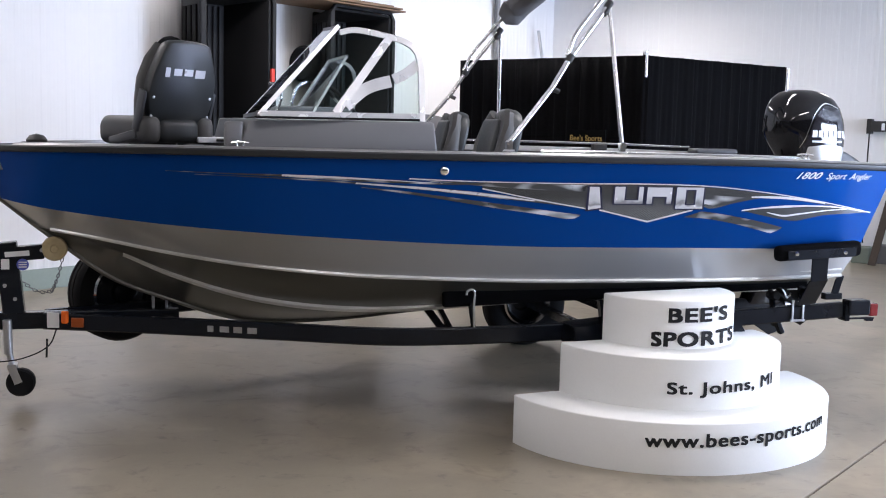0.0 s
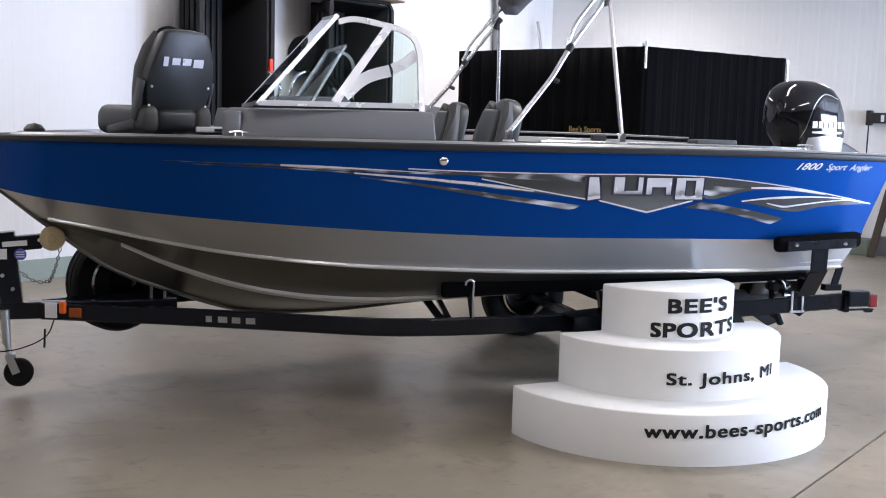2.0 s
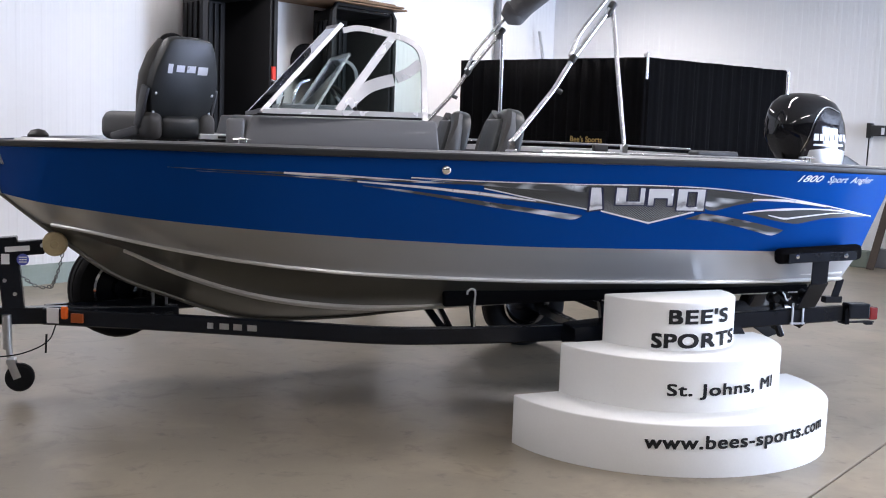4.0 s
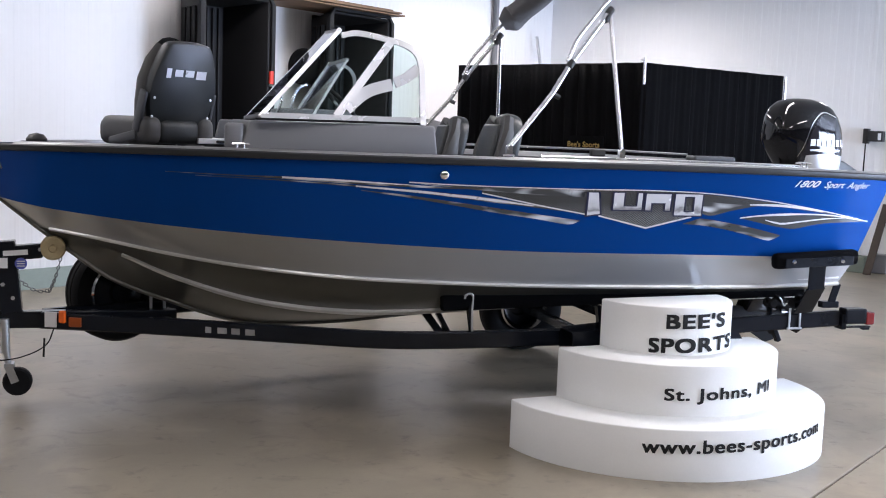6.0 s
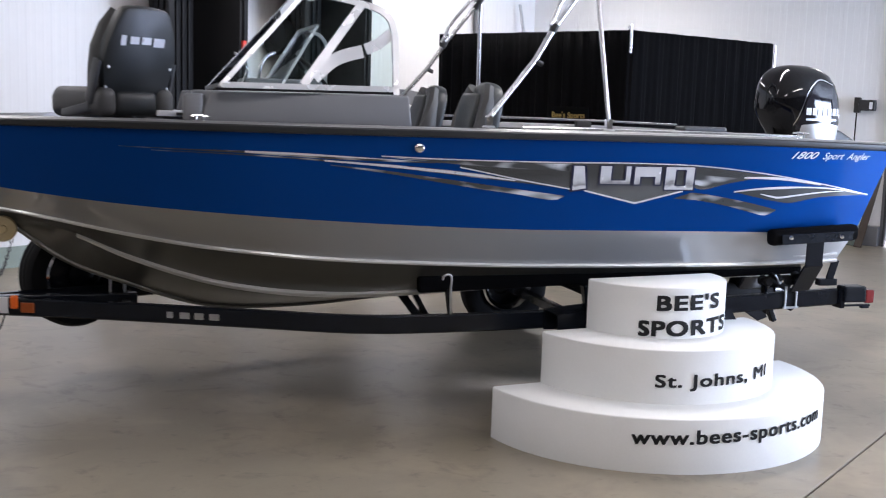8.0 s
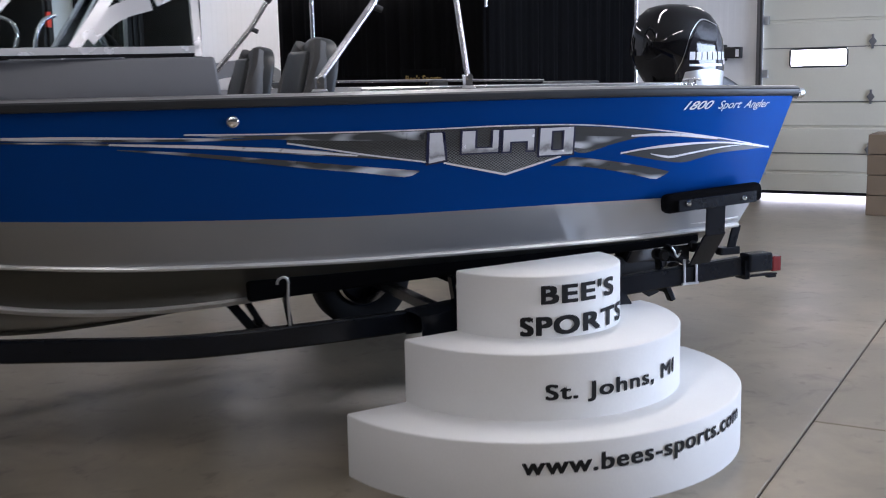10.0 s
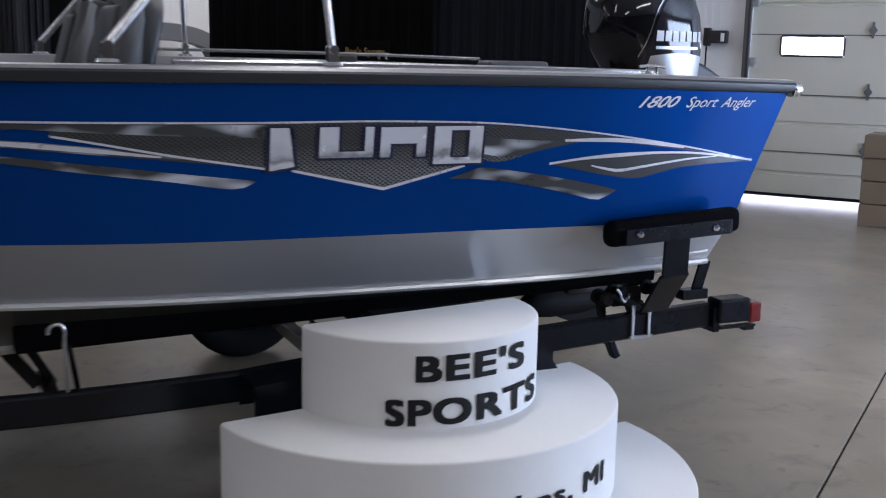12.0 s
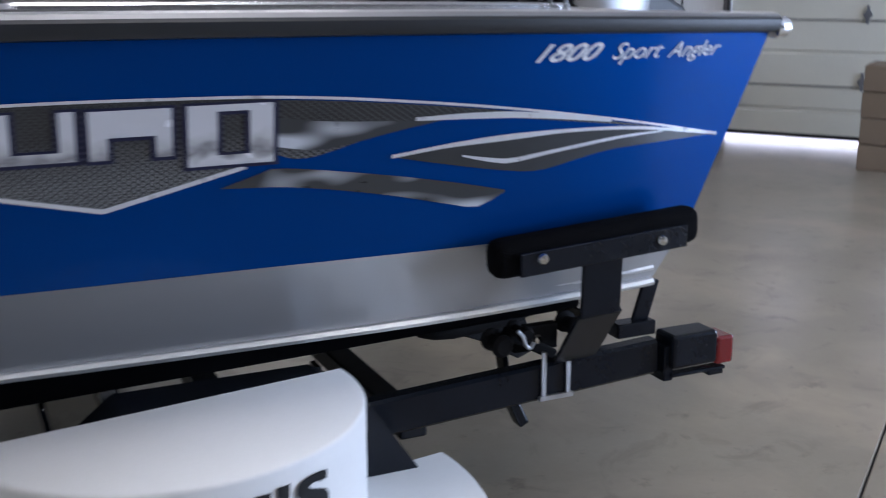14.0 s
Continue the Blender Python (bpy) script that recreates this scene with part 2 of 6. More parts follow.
M_REFLECT = mk("red_reflector", (0.7, 0.05, 0.03), 0.3, 0.0, 0.1)


def glass(name, tint, rough=0.0):
    m = bpy.data.materials.new(name)
    m.use_nodes = True
    n, l = links(m)
    b = n["Principled BSDF"]
    b.inputs["Base Color"].default_value = (*tint, 1)
    b.inputs["Roughness"].default_value = rough
    b.inputs["IOR"].default_value = 1.22
    b.inputs["Transmission Weight"].default_value = 1.0
    return m


M_WFRAME = mk("bright_anodised_frame", (0.93, 0.93, 0.95), 0.26, 0.45, 0.02, 6, 90, 0.0, 0.3)
M_GLASS = glass("clear_acrylic", (0.72, 0.82, 0.80))
M_TINT = glass("smoked_acrylic", (0.22, 0.22, 0.30))
M_PANE = glass("door_pane", (0.95, 0.95, 0.97), 0.15)


def grille_print(name):
    """Dark print with a fine diamond net of silver lines that grow brighter towards the lower point."""
    m = mk(name, (0.016, 0.018, 0.020), 0.35, 0.2, 0.08, 20, 150, 0.0, 0.6)
    n, l = links(m)
    tc, sep = n.new("ShaderNodeTexCoord"), n.new("ShaderNodeSeparateXYZ")
    l.new(tc.outputs["Object"], sep.inputs[0])
    out = []
    for sx, sz in ((1.0, 1.55), (1.0, -1.55)):
        a, b, fr, gt = (n.new("ShaderNodeMath") for _ in range(4))
        a.operation, b.operation, fr.operation, gt.operation = "MULTIPLY", "MULTIPLY_ADD", "FRACT", "GREATER_THAN"
        l.new(sep.outputs["X"], a.inputs[0])
        a.inputs[1].default_value = sx / 0.0180
        l.new(sep.outputs["Z"], b.inputs[0])
        b.inputs[1].default_value = sz / 0.0180
        l.new(a.outputs[0], b.inputs[2])
        l.new(b.outputs[0], fr.inputs[0])
        l.new(fr.outputs[0], gt.inputs[0])
        gt.inputs[1].default_value = 0.74
        out.append(gt)
    mx, mixc = n.new("ShaderNodeMath"), n.new("ShaderNodeMix")
    mx.operation = "MAXIMUM"
    l.new(out[0].outputs[0], mx.inputs[0])
    l.new(out[1].outputs[0], mx.inputs[1])
    mixc.data_type = "RGBA"
    fade, times = n.new("ShaderNodeMapRange"), n.new("ShaderNodeMath")
    fade.inputs["From Min"].default_value, fade.inputs["From Max"].default_value = 1.315, 1.225
    fade.inputs["To Min"].default_value, fade.inputs["To Max"].default_value = 0.22, 1.0
    times.operation = "MULTIPLY"
    l.new(sep.outputs["Z"], fade.inputs["Value"])
    l.new(mx.outputs[0], times.inputs[0])
    l.new(fade.outputs[0], times.inputs[1])
    l.new(times.outputs[0], mixc.inputs[0])
    b = n["Principled BSDF"]
    l.new(b.inputs["Base Color"].links[0].from_socket, mixc.inputs[6])
    mixc.inputs[7].default_value = (0.24, 0.25, 0.26, 1)
    l.new(mixc.outputs[2], b.inputs["Base Color"])
    return m


def brushed_print(name, dark, light, scale):
    """A metallic looking print that swells between dark and bright along its length."""
    m = mk(name, dark, 0.3, 0.2, 0.05, 20, 150, 0.0, 0.6)
    n, l = links(m)
    tc, mp, nz, rp, mixc = (n.new(k) for k in ("ShaderNodeTexCoord", "ShaderNodeMapping", "ShaderNodeTexNoise", "ShaderNodeMapRange", "ShaderNodeMix"))
    mp.inputs["Scale"].default_value = (1.0, 0.0, 3.2)
    l.new(tc.outputs["Object"], mp.inputs[0])
    l.new(mp.outputs[0], nz.inputs["Vector"])
    nz.inputs["Scale"].default_value, nz.inputs["Detail"].default_value = scale, 1.0
    rp.inputs["From Min"].default_value, rp.inputs["From Max"].default_value = 0.49, 0.70
    l.new(nz.outputs["Fac"], rp.inputs["Value"])
    mixc.data_type = "RGBA"
    l.new(rp.outputs[0], mixc.inputs[0])
    mixc.inputs[6].default_value, mixc.inputs[7].default_value = (*dark, 1), (*light, 1)
    l.new(mixc.outputs[2], n["Principled BSDF"].inputs["Base Color"])
    return m



def chrome_print(name):
    """A chrome-look print: bright edges above and below a greyer middle band, mottled along its length."""
    m = mk(name, (0.62, 0.64, 0.69), 0.25, 0.3, 0.05, 20, 150, 0.0, 0.6)
    n, l = links(m)
    tc, sep, wave, nz, add, ramp = (n.new(k) for k in ("ShaderNodeTexCoord", "ShaderNodeSeparateXYZ", "ShaderNodeMath", "ShaderNodeTexNoise", "ShaderNodeMath", "ShaderNodeValToRGB"))
    l.new(tc.outputs["Object"], sep.inputs[0])
    l.new(tc.outputs["Object"], nz.inputs["Vector"])
    nz.inputs["Scale"].default_value, nz.inputs["Detail"].default_value = 26.0, 2.0
    wave.operation, add.operation = "MULTIPLY_ADD", "MULTIPLY_ADD"
    l.new(sep.outputs["Z"], wave.inputs[0])
    wave.inputs[1].default_value, wave.inputs[2].default_value = 8.2, -10.1
    l.new(nz.outputs["Fac"], add.inputs[0])
    add.inputs[1].default_value = 0.55
    l.new(wave.outputs[0], add.inputs[2])
    e = ramp.color_ramp.elements
    e[0].position, e[0].color = 0.25, (0.66, 0.68, 0.74, 1)
    e[1].position, e[1].color = 1.0, (0.74, 0.76, 0.82, 1)
    for at, tone in ((0.48, 0.74), (0.62, 0.30), (0.78, 0.62)):
        e.new(at).color = (tone, tone * 1.02, tone * 1.08, 1)
    l.new(add.outputs[0], ramp.inputs[0])
    l.new(ramp.outputs[0], n["Principled BSDF"].inputs["Base Color"])
    return m


M_CHROMEPRINT = chrome_print("chrome_block_print")
M_OUTLINE = mk("navy_outline_print", (0.006, 0.010, 0.045), 0.3, 0.0, 0.1, 20, 150, 0.0, 0.3)
M_GRILLE = grille_print("diamond_net_print")
M_STREAK = brushed_print("chrome_streak_print", (0.045, 0.05, 0.055), (0.62, 0.65, 0.70), 5.0)


def concrete(name):
    """Power-trowelled concrete: cloudy burnish marks, smears and dark spots."""
    m = mk(name, (0.262, 0.228, 0.172), 0.31, 0.0, 0.12, 0.5, 45, 0.03, 0.0, 0.10, spec=0.42)
    n, l = links(m)
    b = n["Principled BSDF"]
    tc = n.new("ShaderNodeTexCoord")
    colour = b.inputs["Base Color"].links[0].from_socket
    for scale, stretch, detail, distort, lo, hi, top, tone in (
            (0.9, (1.0, 1.0, 1.0), 5.0, 0.3, 0.42, 0.62, 0.55, (0.205, 0.172, 0.128)),
            (1.5, (1.0, 0.9, 1.0), 5.0, 0.4, 0.48, 0.68, 0.65, (0.37, 0.308, 0.228)),
            (3.1, (1.0, 1.15, 1.0), 9.0, 1.2, 0.56, 0.70, 0.48, (0.105, 0.090, 0.070)),
            (7.0, (1.0, 1.0, 1.0), 8.0, 0.3, 0.60, 0.70, 0.60, (0.11, 0.094, 0.074))):
        mp, nz, rp, mixc = (n.new(k) for k in ("ShaderNodeMapping", "ShaderNodeTexNoise", "ShaderNodeMapRange", "ShaderNodeMix"))
        mp.inputs["Scale"].default_value = stretch
        mp.inputs["Location"].default_value = (scale * 3.1, scale * 1.7, 0.0)
        l.new(tc.outputs["Object"], mp.inputs[0])
        l.new(mp.outputs[0], nz.inputs["Vector"])
        nz.inputs["Scale"].default_value, nz.inputs["Detail"].default_value = scale, detail
        nz.inputs["Roughness"].default_value, nz.inputs["Distortion"].default_value = 0.62, distort
        rp.inputs["From Min"].default_value, rp.inputs["From Max"].default_value, rp.inputs["To Max"].default_value = lo, hi, top
        l.new(nz.outputs["Fac"], rp.inputs["Value"])
        mixc.data_type = "RGBA"
        l.new(rp.outputs[0], mixc.inputs[0])
        l.new(colour, mixc.inputs[6])
        mixc.inputs[7].default_value = (*tone, 1)
        colour = mixc.outputs[2]
    l.new(colour, b.inputs["Base Color"])
    return m


M_FLOOR = concrete("polished_concrete")
M_JOINT = mk("joint_filler", (0.035, 0.032, 0.03), 0.8)

# ---- the building ----
TO_BUILD = Matrix(((ALONG_D.x, ALONG_L.x, 0, CORNER.x), (ALONG_D.y, ALONG_L.y, 0, CORNER.y), (0, 0, 1, 0), (0, 0, 0, 1)))


def wall_sheet(length, height, into, d_axis=True, start=0.0, low=0.0):
    """Ribbed steel sheet along one building axis, rising from low, its face at 0 and its back 0.12 behind."""
    prof, x = [], start
    end = start + length
    while x < end - 0.02:
        for dx, dd in ((0.0, 0.0), (0.052, 0.0), (0.060, 0.0011), (0.076, 0.0011), (0.084, 0.0), (0.136, 0.0), (0.144, 0.0011), (0.160, 0.0011), (0.168, 0.0), (0.200, 0.0), (0.216, 0.0026), (0.252, 0.0026), (0.268, 0.0)):
            if x + dx < end:
                prof.append((x + dx, dd))
        x += 0.27
    prof.append((end, 0.0))
    n = len(prof)
    v = []
    for z in (low, height):
        v += [(a, b * into, z) for a, b in prof] + [(end, -0.12 * into, z), (start, -0.12 * into, z)]
    k = n + 2
    f = [(i, (i + 1) % k, (i + 1) % k + k, i + k) for i in range(k)] + [tuple(range(k))[::-1], tuple(range(k, 2 * k))]
    if d_axis:
        v = [TO_BUILD @ Vector(p) for p in v]
    else:
        v = [TO_BUILD @ Vector((b, a, z)) for a, b, z in v]
    return v, f


DOOR_A, DOOR_B, DOOR_H = 5.55, 9.25, 3.35
door_wall = join(wall_sheet(DOOR_A, CEIL, 1), wall_sheet(ROOM_D - DOOR_B, CEIL, 1, True, DOOR_B), wall_sheet(DOOR_B - DOOR_A, CEIL, 1, True, DOOR_A, DOOR_H))
tagged(put("wall_east", door_wall, M_WALL), "white ribbed steel wall beside the overhead door", "wall", kind="structure")
tagged(put("wall_north", wall_sheet(ROOM_L, CEIL, 1, False), M_WALL), "white ribbed steel wall behind the boat", "wall", kind="structure")


def bslab(d0, d1, l0, l1, z0, z1):
    v, f = box(((d0 + d1) / 2, (l0 + l1) / 2, (z0 + z1) / 2), (d1 - d0, l1 - l0, z1 - z0))
    return [TO_BUILD @ p for p in v], f


BAY_A, BAY_B, BAY_H = 1.2, 5.6, 3.4   # open bay in the south wall
# unseen closing walls, made dark so the bow's paint reflects less light
tagged(put("wall_south", join(bslab(ROOM_D, ROOM_D + 0.15, 0, BAY_A, 0, CEIL), bslab(ROOM_D, ROOM_D + 0.15, BAY_B, ROOM_L, 0, CEIL), bslab(ROOM_D, ROOM_D + 0.15, BAY_A, BAY_B, BAY_H, CEIL)), M_UNSEENWALL), "unseen wall with an open bay, grey to keep the hull's reflections dark", "wall", kind="structure")
tagged(put("wall_west", bslab(0, ROOM_D, ROOM_L, ROOM_L + 0.15, 0, CEIL), M_UNSEENWALL), "unseen wall closing the hall, grey to keep the hull's reflections dark", "wall", kind="structure")
tagged(put("ceiling", bslab(-0.2, ROOM_D + 0.2, -0.2, ROOM_L + 0.2, CEIL, CEIL + 0.1), M_CEIL), "white steel ceiling of the hall", "ceiling", kind="structure")
tagged(put("ground", bslab(-30, ROOM_D + 40, -40, ROOM_L + 30, -0.4, -0.16), M_FLOOR), "concrete apron around the hall", "ground", kind="structure")

# floor slabs with open joints; the joint crossing lies beside the podium
floor = thing("floor", (0, 0, 0), "worn polished grey concrete floor with cut joints", "floor", kind="structure")
put("bed", bslab(-0.1, ROOM_D + 0.1, -0.1, ROOM_L + 0.1, -0.16, -0.012), M_JOINT, floor)
JOINT = TO_BUILD.inverted() @ Vector((-0.51, -1.68, 0))
SLAB = 9.5
d_cuts = sorted([0.0, ROOM_D] + [JOINT.x + SLAB * i for i in range(-4, 5) if 0.3 < JOINT.x + SLAB * i < ROOM_D - 0.3])
l_cuts = sorted([0.0, ROOM_L] + [JOINT.y + SLAB * i for i in range(-4, 5) if 0.3 < JOINT.y + SLAB * i < ROOM_L - 0.3])
for i in range(len(d_cuts) - 1):
    # the cut along the boat's side ends at the crossing
    cuts = [q for q in l_cuts if d_cuts[i] > JOINT.x - 0.1 or abs(q - JOINT.y) > 0.1]
    for j in range(len(cuts) - 1):
        put("slab", bslab(d_cuts[i] + 0.0045, d_cuts[i + 1] - 0.0045, cuts[j] + 0.0045, cuts[j + 1] - 0.0045, -0.15, 0.0), M_FLOOR, floor, bevel=0.004, seg=1)

# base trim of the long wall
tagged(put("baseboard", bslab(0.0, 0.03, 0.0, ROOM_L, 0.0, 0.20), M_BASE), "grey-green base trim along the white wall", "baseboard", kind="structure")

# overhead door
door = thing("door_1", spot(DOOR_A, 0), "cream sectional overhead door, slightly raised, daylight under it", "door", kind="structure")
GAP = 0.10
sections = [GAP + 0.0, 0.58, 1.21, 1.86, 2.50, 3.14, 3.42]
WIN_Z, WIN_H, WIN_W = 1.735, 0.215, 0.67
WINS = [5.88 + 1.235 * i for i in range(3)]
for z0, z1 in zip(sections, sections[1:]):
    zz = [z0 + 0.002, (z0 + z1) / 2 - 0.022, (z0 + z1) / 2 - 0.012, (z0 + z1) / 2 + 0.012, (z0 + z1) / 2 + 0.022, z1 - 0.022, z1 - 0.012, z1 + 0.008]
    dd = [0.0, 0.0, -0.02, -0.02, 0.0, 0.0, -0.02, -0.02]
    if z0 < WIN_Z < z1:
        # the glazed section is a row of pieces round its panes
        bars = [bslab(DOOR_A, DOOR_B, -0.11, -0.06, z0 + 0.002, WIN_Z - WIN_H / 2), bslab(DOOR_A, DOOR_B, -0.11, -0.06, WIN_Z + WIN_H / 2, z1 - 0.010), bslab(DOOR_A, DOOR_B, -0.11, -0.072, z1 - 0.012, z1 + 0.008)]
        edge = [DOOR_A] + [e for w in WINS for e in (w, w + WIN_W)] + [DOOR_B]
        for a, b in zip(edge[0::2], edge[1::2]):
            bars.append(bslab(a, b, -0.11, -0.06, WIN_Z - WIN_H / 2, WIN_Z + WIN_H / 2))
        put("panel", join(*bars), M_DOOR, door)
        continue
    n = len(zz)
    v = [TO_BUILD @ Vector((d, -0.06 + y, z)) for d in (DOOR_A, DOOR_B) for y, z in list(zip(dd, zz)) + [(-0.05, zz[-1]), (-0.05, zz[0])]]
    k = n + 2
    put("panel", (v, [tuple(range(k)), tuple(range(k, 2 * k))[::-1]] + [(i, (i + 1) % k, (i + 1) % k + k, i + k) for i in range(k)]), M_DOOR, door)
# dark strips in the grooves stand in for the thin shadow at each seam
for z in sections[1:-1]:
    put("seam_shade", bslab(DOOR_A, DOOR_B, -0.075, -0.067, z - 0.010, z + 0.004), M_SEAMSHADE, door)
put("bottom_seal", bslab(DOOR_A, DOOR_B, -0.10, -0.055, GAP - 0.03, GAP + 0.006), M_RUBBER, door)
for w in WINS:
    fr = put("window_frame", sweep([TO_BUILD @ Vector((w + a * WIN_W, -0.056, WIN_Z + b * WIN_H)) for a, b in ((0.03, -0.5), (0.97, -0.5), (1.0, -0.4), (1.0, 0.4), (0.97, 0.5), (0.03, 0.5), (0.0, 0.4), (0.0, -0.4))], ring(0.011, 6), tuple(ALONG_L), False, True), M_BLACKPLASTIC, door)
    pane = put("pane", bslab(w, w + WIN_W, -0.09, -0.084, WIN_Z - WIN_H / 2, WIN_Z + WIN_H / 2), M_PANE, fr)
    pane.visible_shadow = False
for d in (6.83, 8.07):
    for z in (0.58, 1.21, 1.86, 2.50):
        m = TO_BUILD @ Matrix.Translation((d, -0.048, z + 0.05))
        put("hinge", prism([(-0.045, 0), (-0.012, 0.045), (-0.012, 0.085), (0.012, 0.085), (0.012, 0.045), (0.045, 0), (0.012, -0.045), (0.012, -0.085), (-0.012, -0.085), (-0.012, -0.045)], m, 0.02), M_TRIM, door)
for d in (DOOR_A - 0.02, DOOR_B + 0.02):
    track = put("track", bslab(d - 0.040, d + 0.030, 0.0, 0.05, 0.0, CEIL - 0.3), M_TRIM, door, "grey steel door track", bevel=0.004)
    put("channel", bslab(d + 0.004, d + 0.030, 0.05, 0.078, 0.0, CEIL - 0.3), M_DARKSTEEL, track, bevel=0.003)
for z in (0.30, 0.9, 1.5, 2.15, 2.8):
    put("roller_bracket", bslab(DOOR_A + 0.015, DOOR_A + 0.075, -0.06, 0.01, z, z + 0.10), M_ZINC, door, bevel=0.004)
tagged(put("backdrop", bslab(DOOR_A - 3, DOOR_B + 3, -4.0, -3.9, -0.2, 4), M_OUTSIDE), "bright daylight outside the overhead door", "backdrop", kind="structure")

# open bay: daylight from the yard
area_lamp("bay_daylight", spot(ROOM_D - 0.05, (BAY_A + BAY_B) / 2, 1.75), spot(0, (BAY_A + BAY_B) / 2, 1.2), BAY_B - BAY_A, 3.0, BAY_W, BAY_C)

# ceiling lights: rows of strip fittings
first = None
for d, watts, rows_l in STRIPS:
    for l in rows_l:
        if first is None:
            first = thing("ceiling_light", spot(d, l, CEIL), "white strip light fixed under the ceiling", "ceiling light", "ceiling lights")
            put("housing", bslab(d - 0.11, d + 0.11, l - 1.22, l + 1.22, CEIL - 0.07, CEIL), M_CEIL, first, bevel=0.01)
            put("diffuser", bslab(d - 0.09, d + 0.09, l - 1.20, l + 1.20, CEIL - 0.10, CEIL - 0.07), M_LAMPFACE, first, bevel=0.012)
        else:
            copy_thing(first, Matrix.Translation(spot(d, l, CEIL)))
        lamp = area_lamp("strip_lamp", spot(d, l, CEIL - 0.12), spot(d, l, 0) + ALONG_D * 0.001, 2.4, 0.2, watts, (1.0, 0.935, 0.82))
        lamp.matrix_world = Matrix.Translation(spot(d, l, CEIL - 0.12)) @ Matrix.Rotation(math.atan2(ALONG_L.y, ALONG_L.x), 4, "Z")

# wall box with its cord, beside the door
wb = thing("wall_box", spot(5.15, 0.02, 1.82), "black control box with a hanging cord on the white wall", "control box")
put("housing", bslab(5.12, 5.32, 0.02, 0.14, 1.75, 1.89), M_BLACKPLASTIC, wb, bevel=0.012)
put("mount", bslab(5.05, 5.12, 0.0, 0.10, 1.72, 1.92), M_BLACKPLASTIC, wb, bevel=0.01)
put("lens", bslab(5.26, 5.30, 0.14, 0.147, 1.77, 1.86), M_STICKER, wb)
put("cord", tube([spot(5.08, 0.05, 1.73), spot(5.075, 0.05, 1.2), spot(5.085, 0.05, 0.6), spot(5.08, 0.04, 0.25)], 0.009, 8), M_RUBBER, wb, smooth=True)

tagged(put("board", beam(spot(5.33, 0.42, 0.0), spot(5.42, 0.05, 0.92), 0.025, 0.10, tuple(ALONG_D)), M_DARKWOOD, bevel=0.003), "dark brown board leaning on the wall by the door", "board")
# column on the long wall, and small things at its foot
tagged(put("downpipe", join(tube([spot(0.07, 1.68, 0.0), spot(0.07, 1.68, CEIL)], 0.045, 14), bslab(0.0, 0.05, 1.6, 1.76, 2.4, 2.44), bslab(0.0, 0.05, 1.6, 1.76, 1.0, 1.04)), M_TRIM, smooth=True), "grey round pipe running up the white wall", "pipe")
tagged(put("leaning_pole", beam(spot(0.7, 0.55, 0.0), spot(0.12, 0.62, 3.2), 0.06, 0.03), M_ZINC, bevel=0.006), "grey pole leaning in the corner of the hall", "pole")
tagged(put("floor_box", bslab(5.02, 5.25, 0.08, 0.3, 0.0, 0.22), M_GREEN, bevel=0.012), "grey-green block on the floor by the door", "box")
tagged(put("junction_box", bslab(5.28, 5.5, 0.02, 0.16, 0.0, 0.26), M_TRIM, bevel=0.012), "grey box at the foot of the door track", "box")

# stack of cardboard cartons by the door
carton = None
for i, z in enumerate((0.0, 0.223, 0.446, 0.669)):
    c = Vector((5.62, 3.34, z))
    turn = math.atan2(ALONG_D.y, ALONG_D.x) + (0.0, 0.012, -0.01, 0.008)[i]
    if carton is None:
        carton = thing("carton", c, "flat brown cardboard carton stacked by the overhead door", "carton", "cartons")
        put("carton_body", move(box((0, 0, 0.110), (1.10, 0.62, 0.215)), Matrix.Translation(c)), M_CARD, carton, bevel=0.006)
        put("tape", move(box((0, 0, 0.2185), (1.10, 0.06, 0.002)), Matrix.Translation(c)), mk("brown_tape", (0.30, 0.22, 0.14), 0.3), carton)
        carton.rotation_euler[2] = turn
    else:
        copy_thing(carton, Matrix.LocRotScale(c, Euler((0, 0, turn)), None))

# ---- black drape on poles ----
DR = [Vector((-0.44, 7.19, 0)), Vector((1.06, 4.86, 0)), Vector((3.47, 5.82, 0))]
DRH = 2.55
